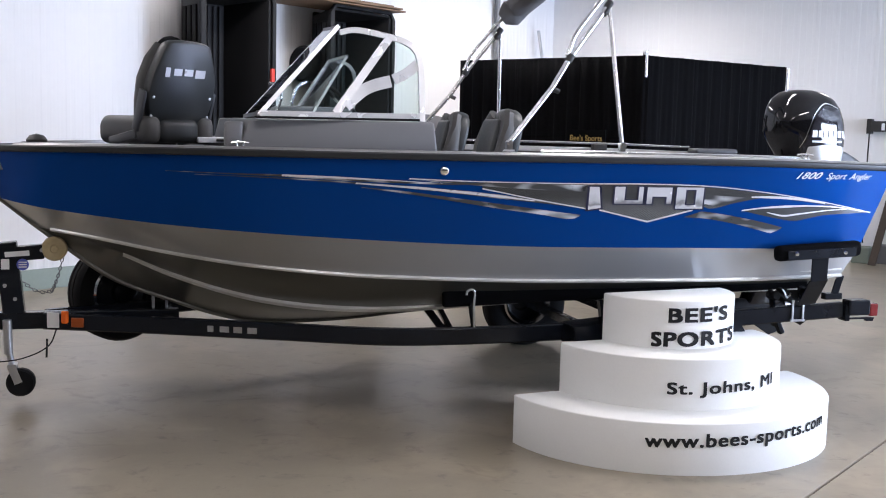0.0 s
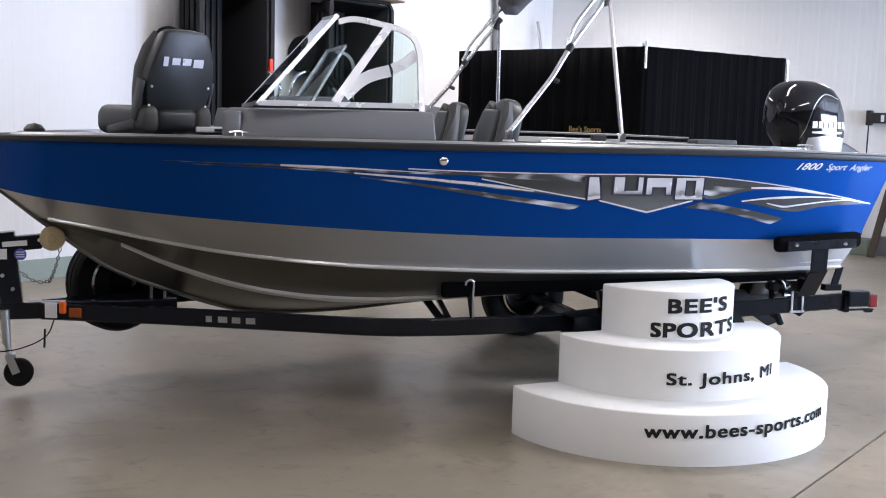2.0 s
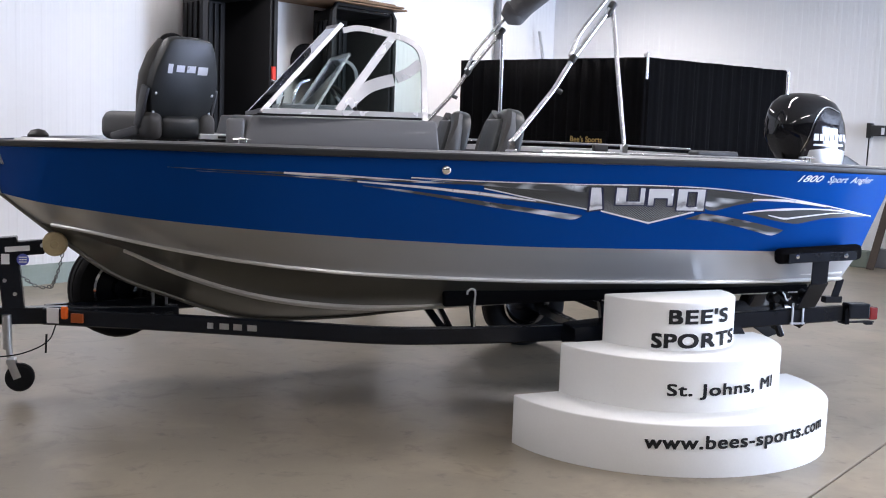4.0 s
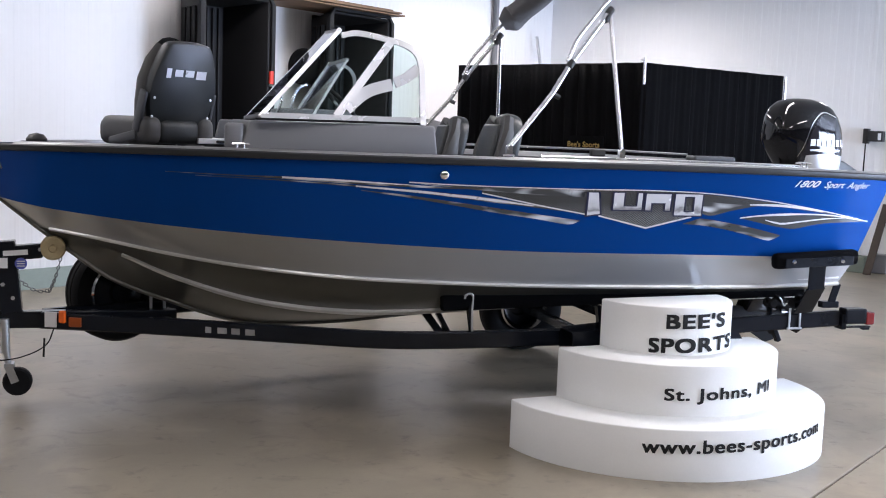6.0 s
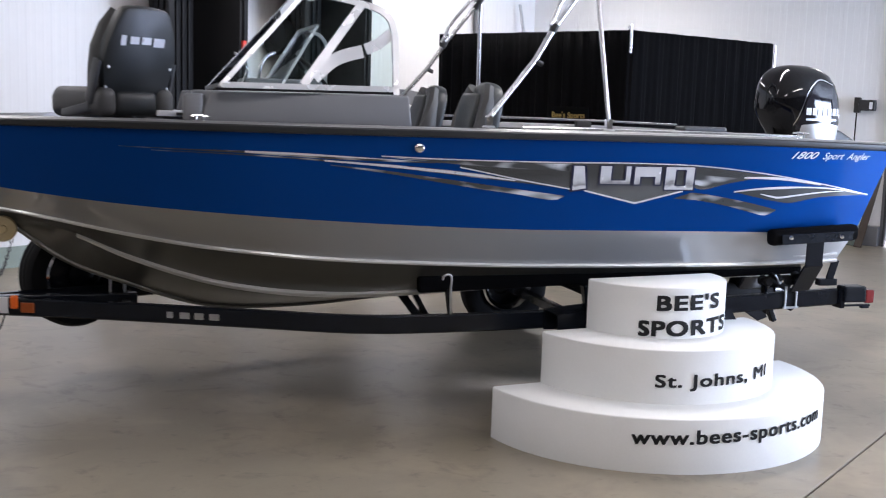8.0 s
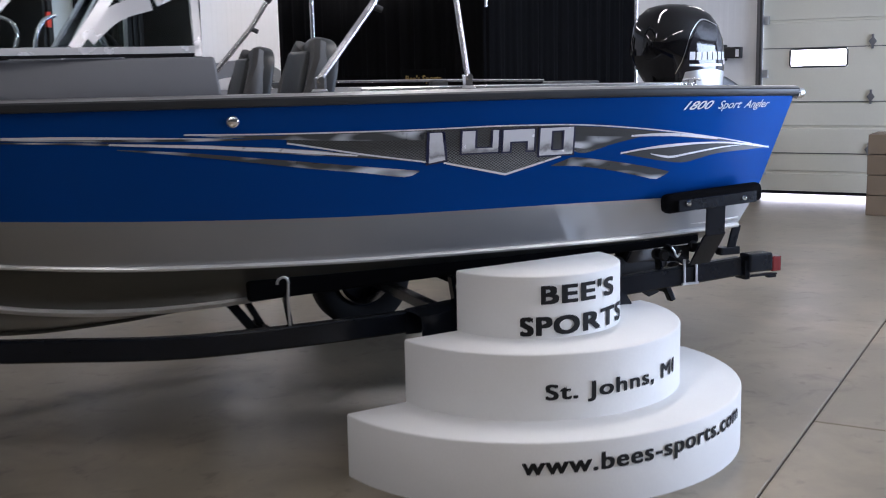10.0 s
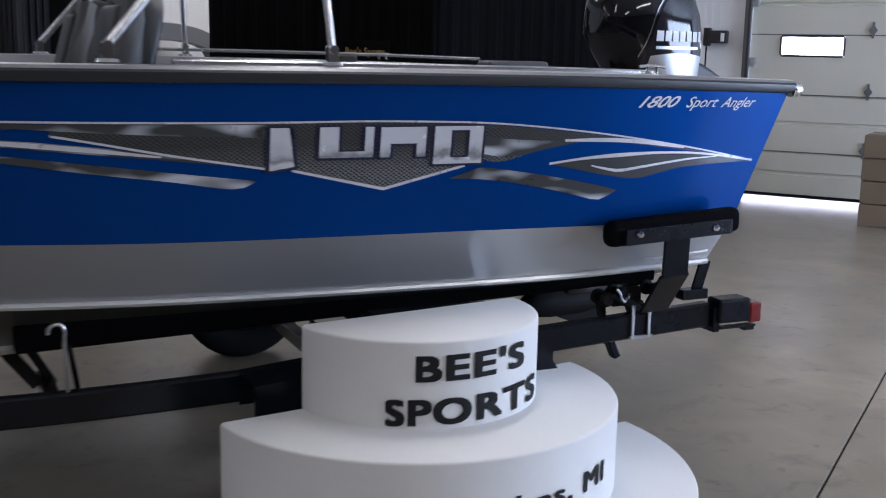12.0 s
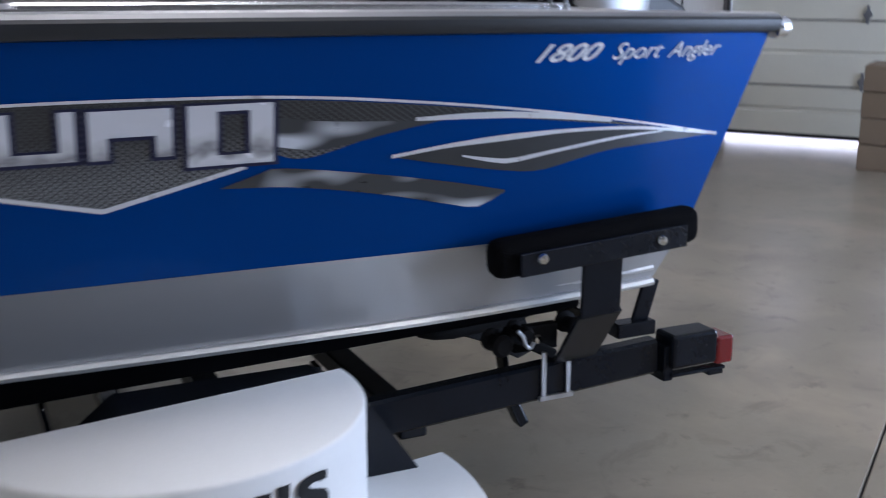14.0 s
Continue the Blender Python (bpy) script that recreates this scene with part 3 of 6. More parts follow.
for k in range(2):
    a, b = DR[k], DR[k + 1]
    d, ln = (b - a).normalized(), (b - a).length
    nrm = Vector((d.y, -d.x, 0))
    steps = int(ln / 0.018)
    prof = []
    for i in range(steps + 1):
        x = -0.05 + (ln + 0.10) * i / steps
        w = 0.016 * math.sin(x * 27 + 2.6 * math.sin(x * 3.1 + k)) + 0.007 * math.sin(x * 71 + k)
        prof.append((x, w))
    verts, faces = [], []
    rows = 7
    for r in range(rows):
        z = 0.02 + (DRH - 0.02) * r / (rows - 1)
        amp = 1.25 - 0.75 * (r / (rows - 1)) ** 3
        for x, w in prof:
            sag = 0.004 * math.sin(x * 5.0) if r == rows - 1 else 0
            verts.append(a + d * x + nrm * (w * amp) + Vector((0, 0, z - abs(sag))))
    n = len(prof)
    dr = thing("drape", a, "black pleated cloth drape hanging from a pole behind the boat", "drape", "drapes")
    put("rod", tube([a - nrm * 0.06 + Vector((0, 0, DRH - 0.05)), b - nrm * 0.06 + Vector((0, 0, DRH - 0.05))], 0.019, 10), M_ALU, dr, "aluminium rod", smooth=True)
    for q in range(3):
        lo, hi = n * q // 3, n * (q + 1) // 3 + (1 if q < 2 else 0)
        w = hi - lo
        pv = [verts[r * n + i] for r in range(rows) for i in range(lo, hi)]
        cloth = put("cloth_panel", (pv, [(r * w + i, r * w + i + 1, (r + 1) * w + i + 1, (r + 1) * w + i) for r in range(rows - 1) for i in range(w - 1)]), M_DRAPE, dr, smooth=True)
        so = cloth.modifiers.new("thick", "SOLIDIFY")
        so.thickness = 0.004
for p, h in zip(DR, (DRH, DRH + 0.045, DRH - 0.02)):
    st = thing("drape_stand", p, "pale aluminium upright of the black drape", "drape stand", "drape stands")
    q = p + (Vector((0.088, 0.035, 0)) if p is DR[2] else Vector((0.03, 0.11, 0)))
    put("upright", tube([q, q + Vector((0, 0, h))], 0.022, 12), M_ALU, st, smooth=True)
    if h > DRH:
        put("pole_sleeve", tube([p + Vector((-0.02, -0.05, h - 0.30)), p + Vector((-0.02, -0.05, h + 0.01))], 0.017, 12), M_ALU, st, smooth=True)
    put("base_plate", box(q + Vector((0, 0, 0.006)), (0.4, 0.4, 0.012)), M_BLACKPLASTIC, st, bevel=0.003)
# gilt sign pinned to the drape
dd = (DR[1] - DR[0]).normalized()
lv, lf, lw = letters("Bee's Sports", 0.093, 0.0015)
sg = thing("sign", DR[0] + dd * 1.75 + Vector((0, 0, 1.6)), "small black sign with gold letters on the drape", "sign")
base = DR[0] + dd * 1.82 + Vector((-0.08, -0.065, 1.552))
put("backing", beam(base + Vector((0, 0, 0.03)) - dd * 0.04, base + dd * (lw + 0.04) + Vector((0, 0, 0.03)), 0.02, 0.2), M_DRAPE, sg, bevel=0.003)
off = Vector((dd.y, -dd.x, 0)) * 0.016
put("lettering", ([base + off + dd * p.x + Vector((0, 0, p.y)) for p in lv], lf), M_GOLD, sg, "gold lettering")

# ---- carts standing on end against the long wall ----
def cart(l0, l1, r0, r1, z0, z1, wheel_z, depth=0.62, d0=0.06):
    """A black poly tub standing upright on its tail, narrower at its bottom (l0 to l1) than at its rim (r0 to r1), open side to the hall."""
    c = thing("dump_cart", spot(d0, (l0 + l1) / 2, 0), "black ribbed poly dump cart standing on end against the wall", "dump cart", "dump carts")
    t = 0.035
    d1 = d0 + depth

    def shell(corners, name):
        n = len(corners)
        v = [TO_BUILD @ Vector(p) for p in corners]
        put(name, (v, [(0, 1, 2, 3), (7, 6, 5, 4), (0, 4, 5, 1), (1, 5, 6, 2), (2, 6, 7, 3), (3, 7, 4, 0)]), M_TUB, c, bevel=0.012, seg=3, smooth=True)

    put("tub_bottom", bslab(d0, d0 + t, l0, l1, z0, z1), M_TUB, c, bevel=0.012)
    n = 6
    for i in range(n):
        l = l0 + 0.09 + (l1 - l0 - 0.18) * i / (n - 1)
        put("rib", bslab(d0 + t, d0 + t + 0.03, l - 0.026, l + 0.026, z0 + 0.5, z1 - 0.1), M_TUB, c, bevel=0.012)
    for la, ra, s in ((l0, r0, 1), (l1, r1, -1)):
        shell([(d0, la, z0), (d1, ra, z0), (d1, ra + s * t, z0), (d0, la + s * t, z0), (d0, la, z1 - 0.05), (d1, ra, z1), (d1, ra + s * t, z1), (d0, la + s * t, z1 - 0.05)], "tub_side")
        for k in range(3):
            q = 0.22 + 0.22 * k
            dd, ll = d0 + depth * q, la + (ra - la) * q
            put("side_rib", bslab(dd - 0.03, dd + 0.03, ll - s * 0.02 - 0.012, ll - s * 0.02 + 0.012, z0 + 0.1, z1 - 0.15), M_TUB, c, bevel=0.008)
    shell([(d0, l0, z1 - 0.05 - t), (d1, r0, z1 - t), (d1, r1, z1 - t), (d0, l1, z1 - 0.05 - t), (d0, l0, z1 - 0.05), (d1, r0, z1), (d1, r1, z1), (d0, l1, z1 - 0.05)], "tub_end")
    shell([(d0, l0, z0 + 0.55), (d1 - 0.05, r0 + 0.03, z0 + 0.05), (d1 - 0.05, r1 - 0.03, z0 + 0.05), (d0, l1, z0 + 0.55), (d0, l0, z0 + 0.60), (d1 - 0.05, r0 + 0.03, z0 + 0.10), (d1 - 0.05, r1 - 0.03, z0 + 0.10), (d0, l1, z0 + 0.60)], "tub_slope")
    e = 0.03
    rim = [(r0 - e, z0), (r0 - e, z1 - 0.06), (r0 + 0.04, z1 + e), (r1 - 0.04, z1 + e), (r1 + e, z1 - 0.06), (r1 + e, z0)]
    put("rim", sweep([TO_BUILD @ Vector((d1, l, z)) for l, z in rim], [(-0.028, -0.025), (0.028, -0.025), (0.028, 0.025), (-0.028, 0.025)], tuple(ALONG_D)), M_TUB, c, bevel=0.008)
    put("draw_bar", bslab(d0 - 0.05, d0, (l0 + l1) / 2 - 0.03, (l0 + l1) / 2 + 0.03, z0, z1 + 0.45), M_TRAILER, c, bevel=0.008)
    m = TO_BUILD @ Matrix.Translation((d0 + 0.16, l1 + 0.27, wheel_z)) @ Matrix.Rotation(radians(90), 4, "X")
    w = put("wheel", lathe([(0.11, -0.06), (0.19, -0.075), (0.21, -0.05), (0.218, 0.0), (0.21, 0.05), (0.19, 0.075), (0.11, 0.06), (0.11, -0.06)], m, 28, False), M_RUBBER, c, smooth=True)
    put("hub", lathe([(0.0, -0.03), (0.11, -0.04), (0.11, 0.04), (0.0, 0.03)], m, 20), M_TUB, w, smooth=True)
    put("axle", bslab(d0 + 0.14, d0 + 0.18, l1, l1 + 0.25, wheel_z - 0.02, wheel_z + 0.02), M_TRAILER, c)
    return c


first_cart = cart(6.94, 7.53, 6.80, 7.73, 0.95, 3.03, 2.33)
put("reflector", bslab(0.69, 0.715, 6.775, 6.82, 2.12, 2.26), M_REFLECT, first_cart)
cart(4.96, 5.55, 4.80, 5.83, 0.95, 3.02, 2.38)
platform = thing("storage_platform", spot(0.4, 6.0), "black low platform under the standing carts", "platform")
put("deck", bslab(0.0, 0.75, 4.5, 8.1, 0.86, 0.93), M_BLACKPLASTIC, platform, bevel=0.01)
for l in (4.6, 8.0):
    for d in (0.06, 0.68):
        put("leg", bslab(d - 0.04, d + 0.04, l - 0.04, l + 0.04, 0.0, 0.86), M_BLACKPLASTIC, platform, bevel=0.006)
for l0, l1, z, d in ((4.66, 6.50, 3.06, 0.80), (4.74, 6.44, 3.085, 0.82), (4.84, 6.30, 3.11, 0.76)):
    tagged(put("board", bslab(0.05, d, l0, l1, z, z + 0.02), M_PLY, bevel=0.003), "thin brown plywood sheet lying on the cart", "board", "boards")

arch_line = smooth_line([(0.30, l, z) for l, z in ((4.62, 0.09), (4.60, 0.8), (4.57, 1.30), (4.48, 1.54), (4.22, 1.68), (3.68, 1.745), (3.14, 1.69), (2.90, 1.55), (2.82, 1.30), (2.80, 0.8), (2.78, 0.09))], 5)
arch_thing = thing("plastic_arch", spot(0.3, 3.7), "grey rounded plastic arch standing against the white wall", "arch")
put("band", sweep([TO_BUILD @ p for p in arch_line], [(-0.085, -0.06), (0.085, -0.06), (0.095, 0.0), (0.085, 0.06), (-0.085, 0.06), (-0.095, 0.0)], tuple(ALONG_D)), M_ARCH, arch_thing, smooth=True)
for l in (4.62, 2.78):
    put("foot", bslab(0.12, 0.48, l - 0.16, l + 0.16, 0.0, 0.10), M_ARCH, arch_thing, bevel=0.02, seg=3)

# ---- white podium ----
PC, PHI = Vector((-1.7305, -1.229, 0)), radians(8.55)
PU, PV = Vector((math.cos(PHI), math.sin(PHI), 0)), Vector((math.sin(PHI), -math.cos(PHI), 0))
TIERS = [(0.936, 0.888, 0.0, 0.262), (0.658, 0.642, 0.262, 0.530), (0.396, 0.382, 0.530, 0.791)]
podium = thing("display_podium", PC, "white painted half-round three-step display podium with black lettering", "podium")


def on_tier(a, d, ang, grow=0.0):
    return PC + PU * (-(a + grow) * math.cos(ang)) + PV * ((d + grow) * math.sin(ang))


tier_obs = []
for a, d, z0, z1 in TIERS:
    n = 56
    outline = [on_tier(a, d, math.pi * i / n) for i in range(n + 1)]
    r = 0.008
    layers = [(0.0, z0), (0.0, z1 - r), (-0.003, z1 - 0.003), (-r, z1)]
    v, f = [], []
    for g, z in layers:
        pts = [on_tier(a, d, math.pi * i / n, g) for i in range(n + 1)]
        v += [p + Vector((0, 0, z)) for p in pts]
    k = n + 1
    for q in range(len(layers) - 1):
        for i in range(k):
            f.append((q * k + i, q * k + (i + 1) % k, (q + 1) * k + (i + 1) % k, (q + 1) * k + i))
    f += [tuple(range(k))[::-1], tuple(range(3 * k, 4 * k))]
    tier_obs.append(put("step", (v, f), M_PODIUM, podium, smooth=True))


def wrap_text(text, tier, ang0, ang1, z, size, rise=0.0, weight=0.0, lean=0.0):
    """Letters laid round a step, each a part of its own, from ang0 to ang1 degrees."""
    a, d = TIERS[tier][:2]
    lw = letters(text, size, 0.0, 0.0, 1.095)[2]
    n = 400
    angs = [radians(ang0 + (ang1 - ang0) * 1.05 * i / n) for i in range(n + 1)]
    pts = [on_tier(a, d, q, 0.0015) for q in angs]
    run = [0.0]
    for p, q in zip(pts, pts[1:]):
        run.append(run[-1] + (q - p).length)
    want = run[round(n / 1.05)]
    s = want / lw
    for i, ch in enumerate(text):
        if ch == " ":
            continue
        start = letters(text[:i + 1], size, 0.0, 0.0, 1.095)[2]
        lv, lf, cw = letters(ch, size)
        out, faces = [], []
        # a bold face: the outline is laid four times, each a little aside
        for dx, dy, lift in ((-1, -0.6, 0.0040), (1, -0.6, 0.0042), (-1, 0.6, 0.0044), (1, 0.6, 0.0046)):
            k = len(out)
            for p in lv:
                x = (start - cw + p.x) * s
                x += dx * weight - lean * want * math.sin(math.pi * min(max(x / want, 0.0), 1.0))
                q = float(np.interp(x, run, angs))
                out.append(on_tier(a, d, q, lift) + Vector((0, 0, z + p.y + dy * weight + rise * x / want)))
            faces += [tuple(e + k for e in g) for g in lf]
        put("letter", (out, faces), M_INK, tier_obs[tier], "black letter")


wrap_text("BEE'S", 2, 59.7, 115.0, 0.676, 0.104, 0.004, 0.0056, 0.03)
wrap_text("SPORTS", 2, 47.2, 129.5, 0.544, 0.106, 0.010, 0.0056, 0.055)
wrap_text("St. Johns, MI", 1, 58.3, 118.0, 0.348, 0.086, 0.014, 0.0033)
wrap_text("www.bees-sports.com", 0, 52.0, 122.0, 0.139, 0.094, 0.032, 0.0033)

# ---- the boat ----
# hull lines, stern to bow: x, half beam, height
GUN = [(-.10, 1.05, 1.513), (-.5, 1.11, 1.522), (-1, 1.16, 1.532), (-1.5, 1.18, 1.537), (-2, 1.195, 1.54), (-2.5, 1.195, 1.54),
       (-3, 1.17, 1.54), (-3.5, 1.10, 1.54), (-4, .98, 1.54), (-4.5, .77, 1.538), (-5, .43, 1.53), (-5.25, .2, 1.522), (-5.42, 0, 1.518)]
BOR = [(-.30, 1.0, .992), (-.5, 1.035, .994), (-1, 1.085, 1.006), (-1.5, 1.105, 1.015), (-2, 1.12, 1.022), (-2.5, 1.12, 1.030),
       (-3, 1.095, 1.047), (-3.5, 1.03, 1.068), (-4, .92, 1.094), (-4.5, .72, 1.124), (-5, .38, 1.163), (-5.2, .2, 1.185), (-5.36, 0, 1.207)]
CHI = [(-.40, .975, .826), (-.5, .98, .822), (-1, .995, .812), (-1.5, .99, .81), (-2, .98, .812), (-2.5, .96, .818), (-3, .92, .832),
       (-3.5, .83, .85), (-4, .67, .888), (-4.4, .5, .938), (-4.8, .28, 1.0), (-5.0, .14, 1.025), (-5.15, 0, 1.035)]
LOW = [(-.42, .64, .70), (-1, .64, .69), (-2, .64, .665), (-2.5, .64, .645), (-3, .615, .615), (-3.35, .57, .607), (-3.7, .5, .627),
       (-4.03, .39, .677), (-4.4, .25, .784), (-4.65, .14, .885), (-4.8, .07, .925), (-5.0, 0, .93)]
KEE = [(-.45, 0, .60), (-1, 0, .595), (-2, 0, .56), (-2.5, 0, .535), (-3, 0, .49), (-3.36, 0, .458), (-3.79, 0, .45), (-4.07, 0, .489),
       (-4.41, 0, .602), (-4.73, 0, .73), (-5.0, 0, .923)]


def hull_curve(line, n=6):
    return smooth_line([(x, -b, z) for x, b, z in line], n)


def resample(pts, n):
    run = [0.0]
    for p, q in zip(pts, pts[1:]):
        run.append(run[-1] + (q - p).length)
    out = []
    for i in range(n + 1):
        s = run[-1] * i / n
        out.append(Vector([float(np.interp(s, run, [p[k] for p in pts])) for k in range(3)]))
    return out


NS = 90
C_GUN, C_BOR, C_CHI, C_LOW, C_KEE = (resample(hull_curve(q), NS) for q in (GUN, BOR, CHI, LOW, KEE))


def at_x(line, x):
    xs = [q[0] for q in line][::-1]
    return float(np.interp(x, xs, [q[1] for q in line][::-1])), float(np.interp(x, xs, [q[2] for q in line][::-1]))


S_LINES = [[(p.x, -p.y, p.z) for p in c] for c in (C_CHI, C_BOR, C_GUN)]


def skin(x, z, out=0.0):
    """The point of the port side at station x and height z, moved out of the plating."""
    v = [at_x(q, x) for q in S_LINES]
    y = float(np.interp(z, [p[1] for p in v], [p[0] for p in v]))
    return Vector((x, -y - out, z))


def strip(curves, fracs=None):
    n = len(curves[0])
    v, f = [], []
    for c in curves:
        v += c
    for q in range(len(curves) - 1):
        for i in range(n - 1):
            f.append((q * n + i, q * n + i + 1, (q + 1) * n + i + 1, (q + 1) * n + i))
    return v, f


def between(a, b, t):
    return [p.lerp(q, t) for p, q in zip(a, b)]


def mirror(vf):
    return [Vector((p[0], -p[1], p[2])) for p in vf[0]], [tuple(reversed(q)) for q in vf[1]]


def both(vf):
    return join(vf, mirror(vf))


boat = thing("boat", (-2.7, 0, 0.45), "blue and silver aluminium fishing boat with a walk-through windshield", "boat")
side = strip([C_GUN, between(C_GUN, C_BOR, 0.25), between(C_GUN, C_BOR, 0.5), between(C_GUN, C_BOR, 0.75), C_BOR])
put("blue_side", side, M_BLUE, boat, "glossy blue port side", smooth=True)
put("blue_side", mirror(side), M_BLUE, boat, "glossy blue starboard side", smooth=True)
low_side = strip([[p + Vector((0, -0.0015, 0)) for p in C_BOR], between(C_BOR, C_CHI, 0.5), C_CHI])
put("silver_side", low_side, M_SILVER, boat, "silver painted lower side", smooth=True)
put("silver_side", mirror(low_side), M_SILVER, boat, "silver painted lower side", smooth=True)
# vee bottom, in a darker grey than the silver sides
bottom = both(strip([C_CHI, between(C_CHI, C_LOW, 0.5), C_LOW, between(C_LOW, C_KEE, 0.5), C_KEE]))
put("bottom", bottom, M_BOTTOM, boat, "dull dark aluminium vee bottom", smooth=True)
# pressed spray rails
for curve, up, r in ((C_CHI, 0.0, 0.016), (C_CHI, 0.038, 0.011), (C_LOW, 0.004, 0.027)):
    path = [p + Vector((0, -0.003, up)) for p in curve[:-2 if curve is C_CHI else -7]]
    rail = sweep(path, ring(r, 8, r * 0.8))
    put("spray_rail", rail, M_STRAKE, boat, smooth=True)
    put("spray_rail", mirror(rail), M_STRAKE, boat, smooth=True)
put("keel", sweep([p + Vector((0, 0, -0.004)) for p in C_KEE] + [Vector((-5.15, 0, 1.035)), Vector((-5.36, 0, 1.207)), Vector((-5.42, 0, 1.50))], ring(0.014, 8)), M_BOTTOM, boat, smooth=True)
# transom
tr = [C_GUN[0], C_BOR[0], C_CHI[0], C_LOW[0], C_KEE[0]]
pts = tr + [Vector((p.x, -p.y, p.z)) for p in tr[-2::-1]]
v = [p + Vector((-0.006, 0, 0)) for p in pts] + [p + Vector((-0.04, 0, 0)) for p in pts]
n = len(pts)
put("transom", (v, [tuple(range(n)), tuple(range(n, 2 * n))[::-1]] + [(i, (i + 1) % n, (i + 1) % n + n, i + n) for i in range(n)]), M_SILVER, boat, "silver raked transom")
# rub rail and gunwale cap
rail_prof = [(0.0, -0.042), (0.012, -0.039), (0.018, -0.028), (0.018, -0.010), (0.012, -0.003), (-0.01, 0.0), (-0.02, -0.02), (-0.015, -0.042)]
gpath = [p + Vector((0, -0.004, 0.0)) for p in C_GUN]
sgn = 1 if (sweep(gpath[:2], [(0.1, 0)])[0][0] - gpath[0]).y < 0 else -1
rail = sweep(gpath, [(a * sgn, b) for a, b in rail_prof])
put("rub_rail", rail, M_RAIL, boat, "grey rub rail", smooth=True)
put("rub_rail", mirror(rail), M_RAIL, boat, "grey rub rail", smooth=True)
cap = sweep(gpath[:-4], [(a * sgn, b) for a, b in ((0.012, -0.003), (0.004, 0.006), (-0.025, 0.010), (-0.045, 0.008), (-0.05, -0.03), (-0.04, -0.03))])
put("gunwale_cap", cap, M_RAILTOP, boat, "aluminium gunwale cap", smooth=True)
put("gunwale_cap", mirror(cap), M_RAILTOP, boat, "aluminium gunwale cap", smooth=True)
for s in (1, -1):
    e = Vector((C_GUN[0].x, C_GUN[0].y * s, C_GUN[0].z))
    put("rail_end", lathe([(0.0, 0.052), (0.020, 0.049), (0.026, 0.04), (0.026, 0.012), (0.03, 0.008), (0.03, 0.0), (0.0, 0.0)], axis_pose(e + Vector((-0.005, 0.006 * s, -0.028)), (1, 0, 0)), 18), M_CHROME, boat, "chrome rail end", smooth=True)
# decks: bow casting deck, cockpit sole, aft deck
def deck_sheet(x0, x1, z, inset, mat, name):
    xs = [x0 + (x1 - x0) * i / 24 for i in range(25)]
    hb = [max(at_x(S_LINES[2], x)[0] - inset, 0.01) for x in xs]
    v = [Vector((x, -b, z)) for x, b in zip(xs, hb)] + [Vector((x, b, z)) for x, b in zip(xs, hb)]
    v += [p - Vector((0, 0, 0.03)) for p in v]
    f = []
    for i in range(24):
        f += [(i, i + 1, 26 + i, 25 + i), (50 + i, 75 + i, 76 + i, 51 + i), (i, 50 + i, 51 + i, i + 1), (25 + i, 26 + i, 76 + i, 75 + i)]
    f += [(0, 25, 75, 50), (24, 74, 99, 49)]
    return put(name, (v, f), mat, boat)


deck_sheet(-5.3, -4.05, 1.40, 0.06, M_DECK, "bow_deck")
deck_sheet(-3.95, -0.75, 1.02, 0.26, M_DECK, "cockpit_sole")
deck_sheet(-0.75, -0.2, 1.36, 0.06, M_DECK, "aft_deck")
put("liner", join(box((-4.05, 0, 1.22), (0.03, 1.5, 0.34)), box((-0.75, 0, 1.2), (0.03, 2.05, 0.36)), box((-2.05, 0.95, 1.24), (2.5, 0.03, 0.42)), box((-2.05, -0.95, 1.24), (2.5, 0.03, 0.42))), M_GREYGEL, boat, "grey cockpit liner")
# side track rails on the gunwale, with a hinge block
for s, rise, x_end in ((1, 0.044, -0.42), (-1, 0.016, -0.72)):
    path = [Vector((x, s * (at_x(S_LINES[2], x)[0] - 0.10), at_x(S_LINES[2], x)[1] + rise)) for x in np.linspace(-2.45, x_end, 24)]
    put("accessory_rail", sweep(path, [(-0.014, -0.008), (0.014, -0.008), (0.014, 0.003), (0.009, 0.008), (-0.009, 0.008), (-0.014, 0.003)]), M_ALU, boat, "aluminium accessory rail", smooth=True)
    led = [Vector((p.x, p.y, p.z - rise - 0.027)) for p in path]
    put("rail_ledge", sweep(led, [(-0.07, -0.012), (0.07, -0.012), (0.07, 0.0), (-0.07, 0.0)]), M_BLACKPLASTIC, boat)
put("rail_block", box((-1.16, 1.05, 1.552), (0.12, 0.05, 0.05)), M_BLACKPLASTIC, boat, bevel=0.01)
put("aft_pad", box((-0.24, 0.95, 1.535), (0.36, 0.16, 0.045)), M_ARM, boat, "grey padded corner", bevel=0.018, seg=3)
# small fittings
kp = skin(-3.013, 1.444)
put("vent_button", lathe([(0.0, 0.012), (0.018, 0.012), (0.024, 0.008), (0.027, 0.0), (0.0, 0.0)], axis_pose(kp, (0, -1, -0.08)), 20), M_CHROME, boat, "round chrome through-hull fitting", smooth=True)
put("bow_eye", join(lathe([(0.0, 0.012), (0.03, 0.012), (0.036, 0.0), (0.0, 0.0)], axis_pose((-5.33, -0.065, 1.403), (-0.55, -0.85, 0)), 18), tube([(-5.40, -0.02, 1.36), (-5.47, -0.02, 1.37), (-5.47, -0.02, 1.43), (-5.40, -0.02, 1.44)], 0.009, 8)), M_CHROME, boat, "chrome bow eye", smooth=True)


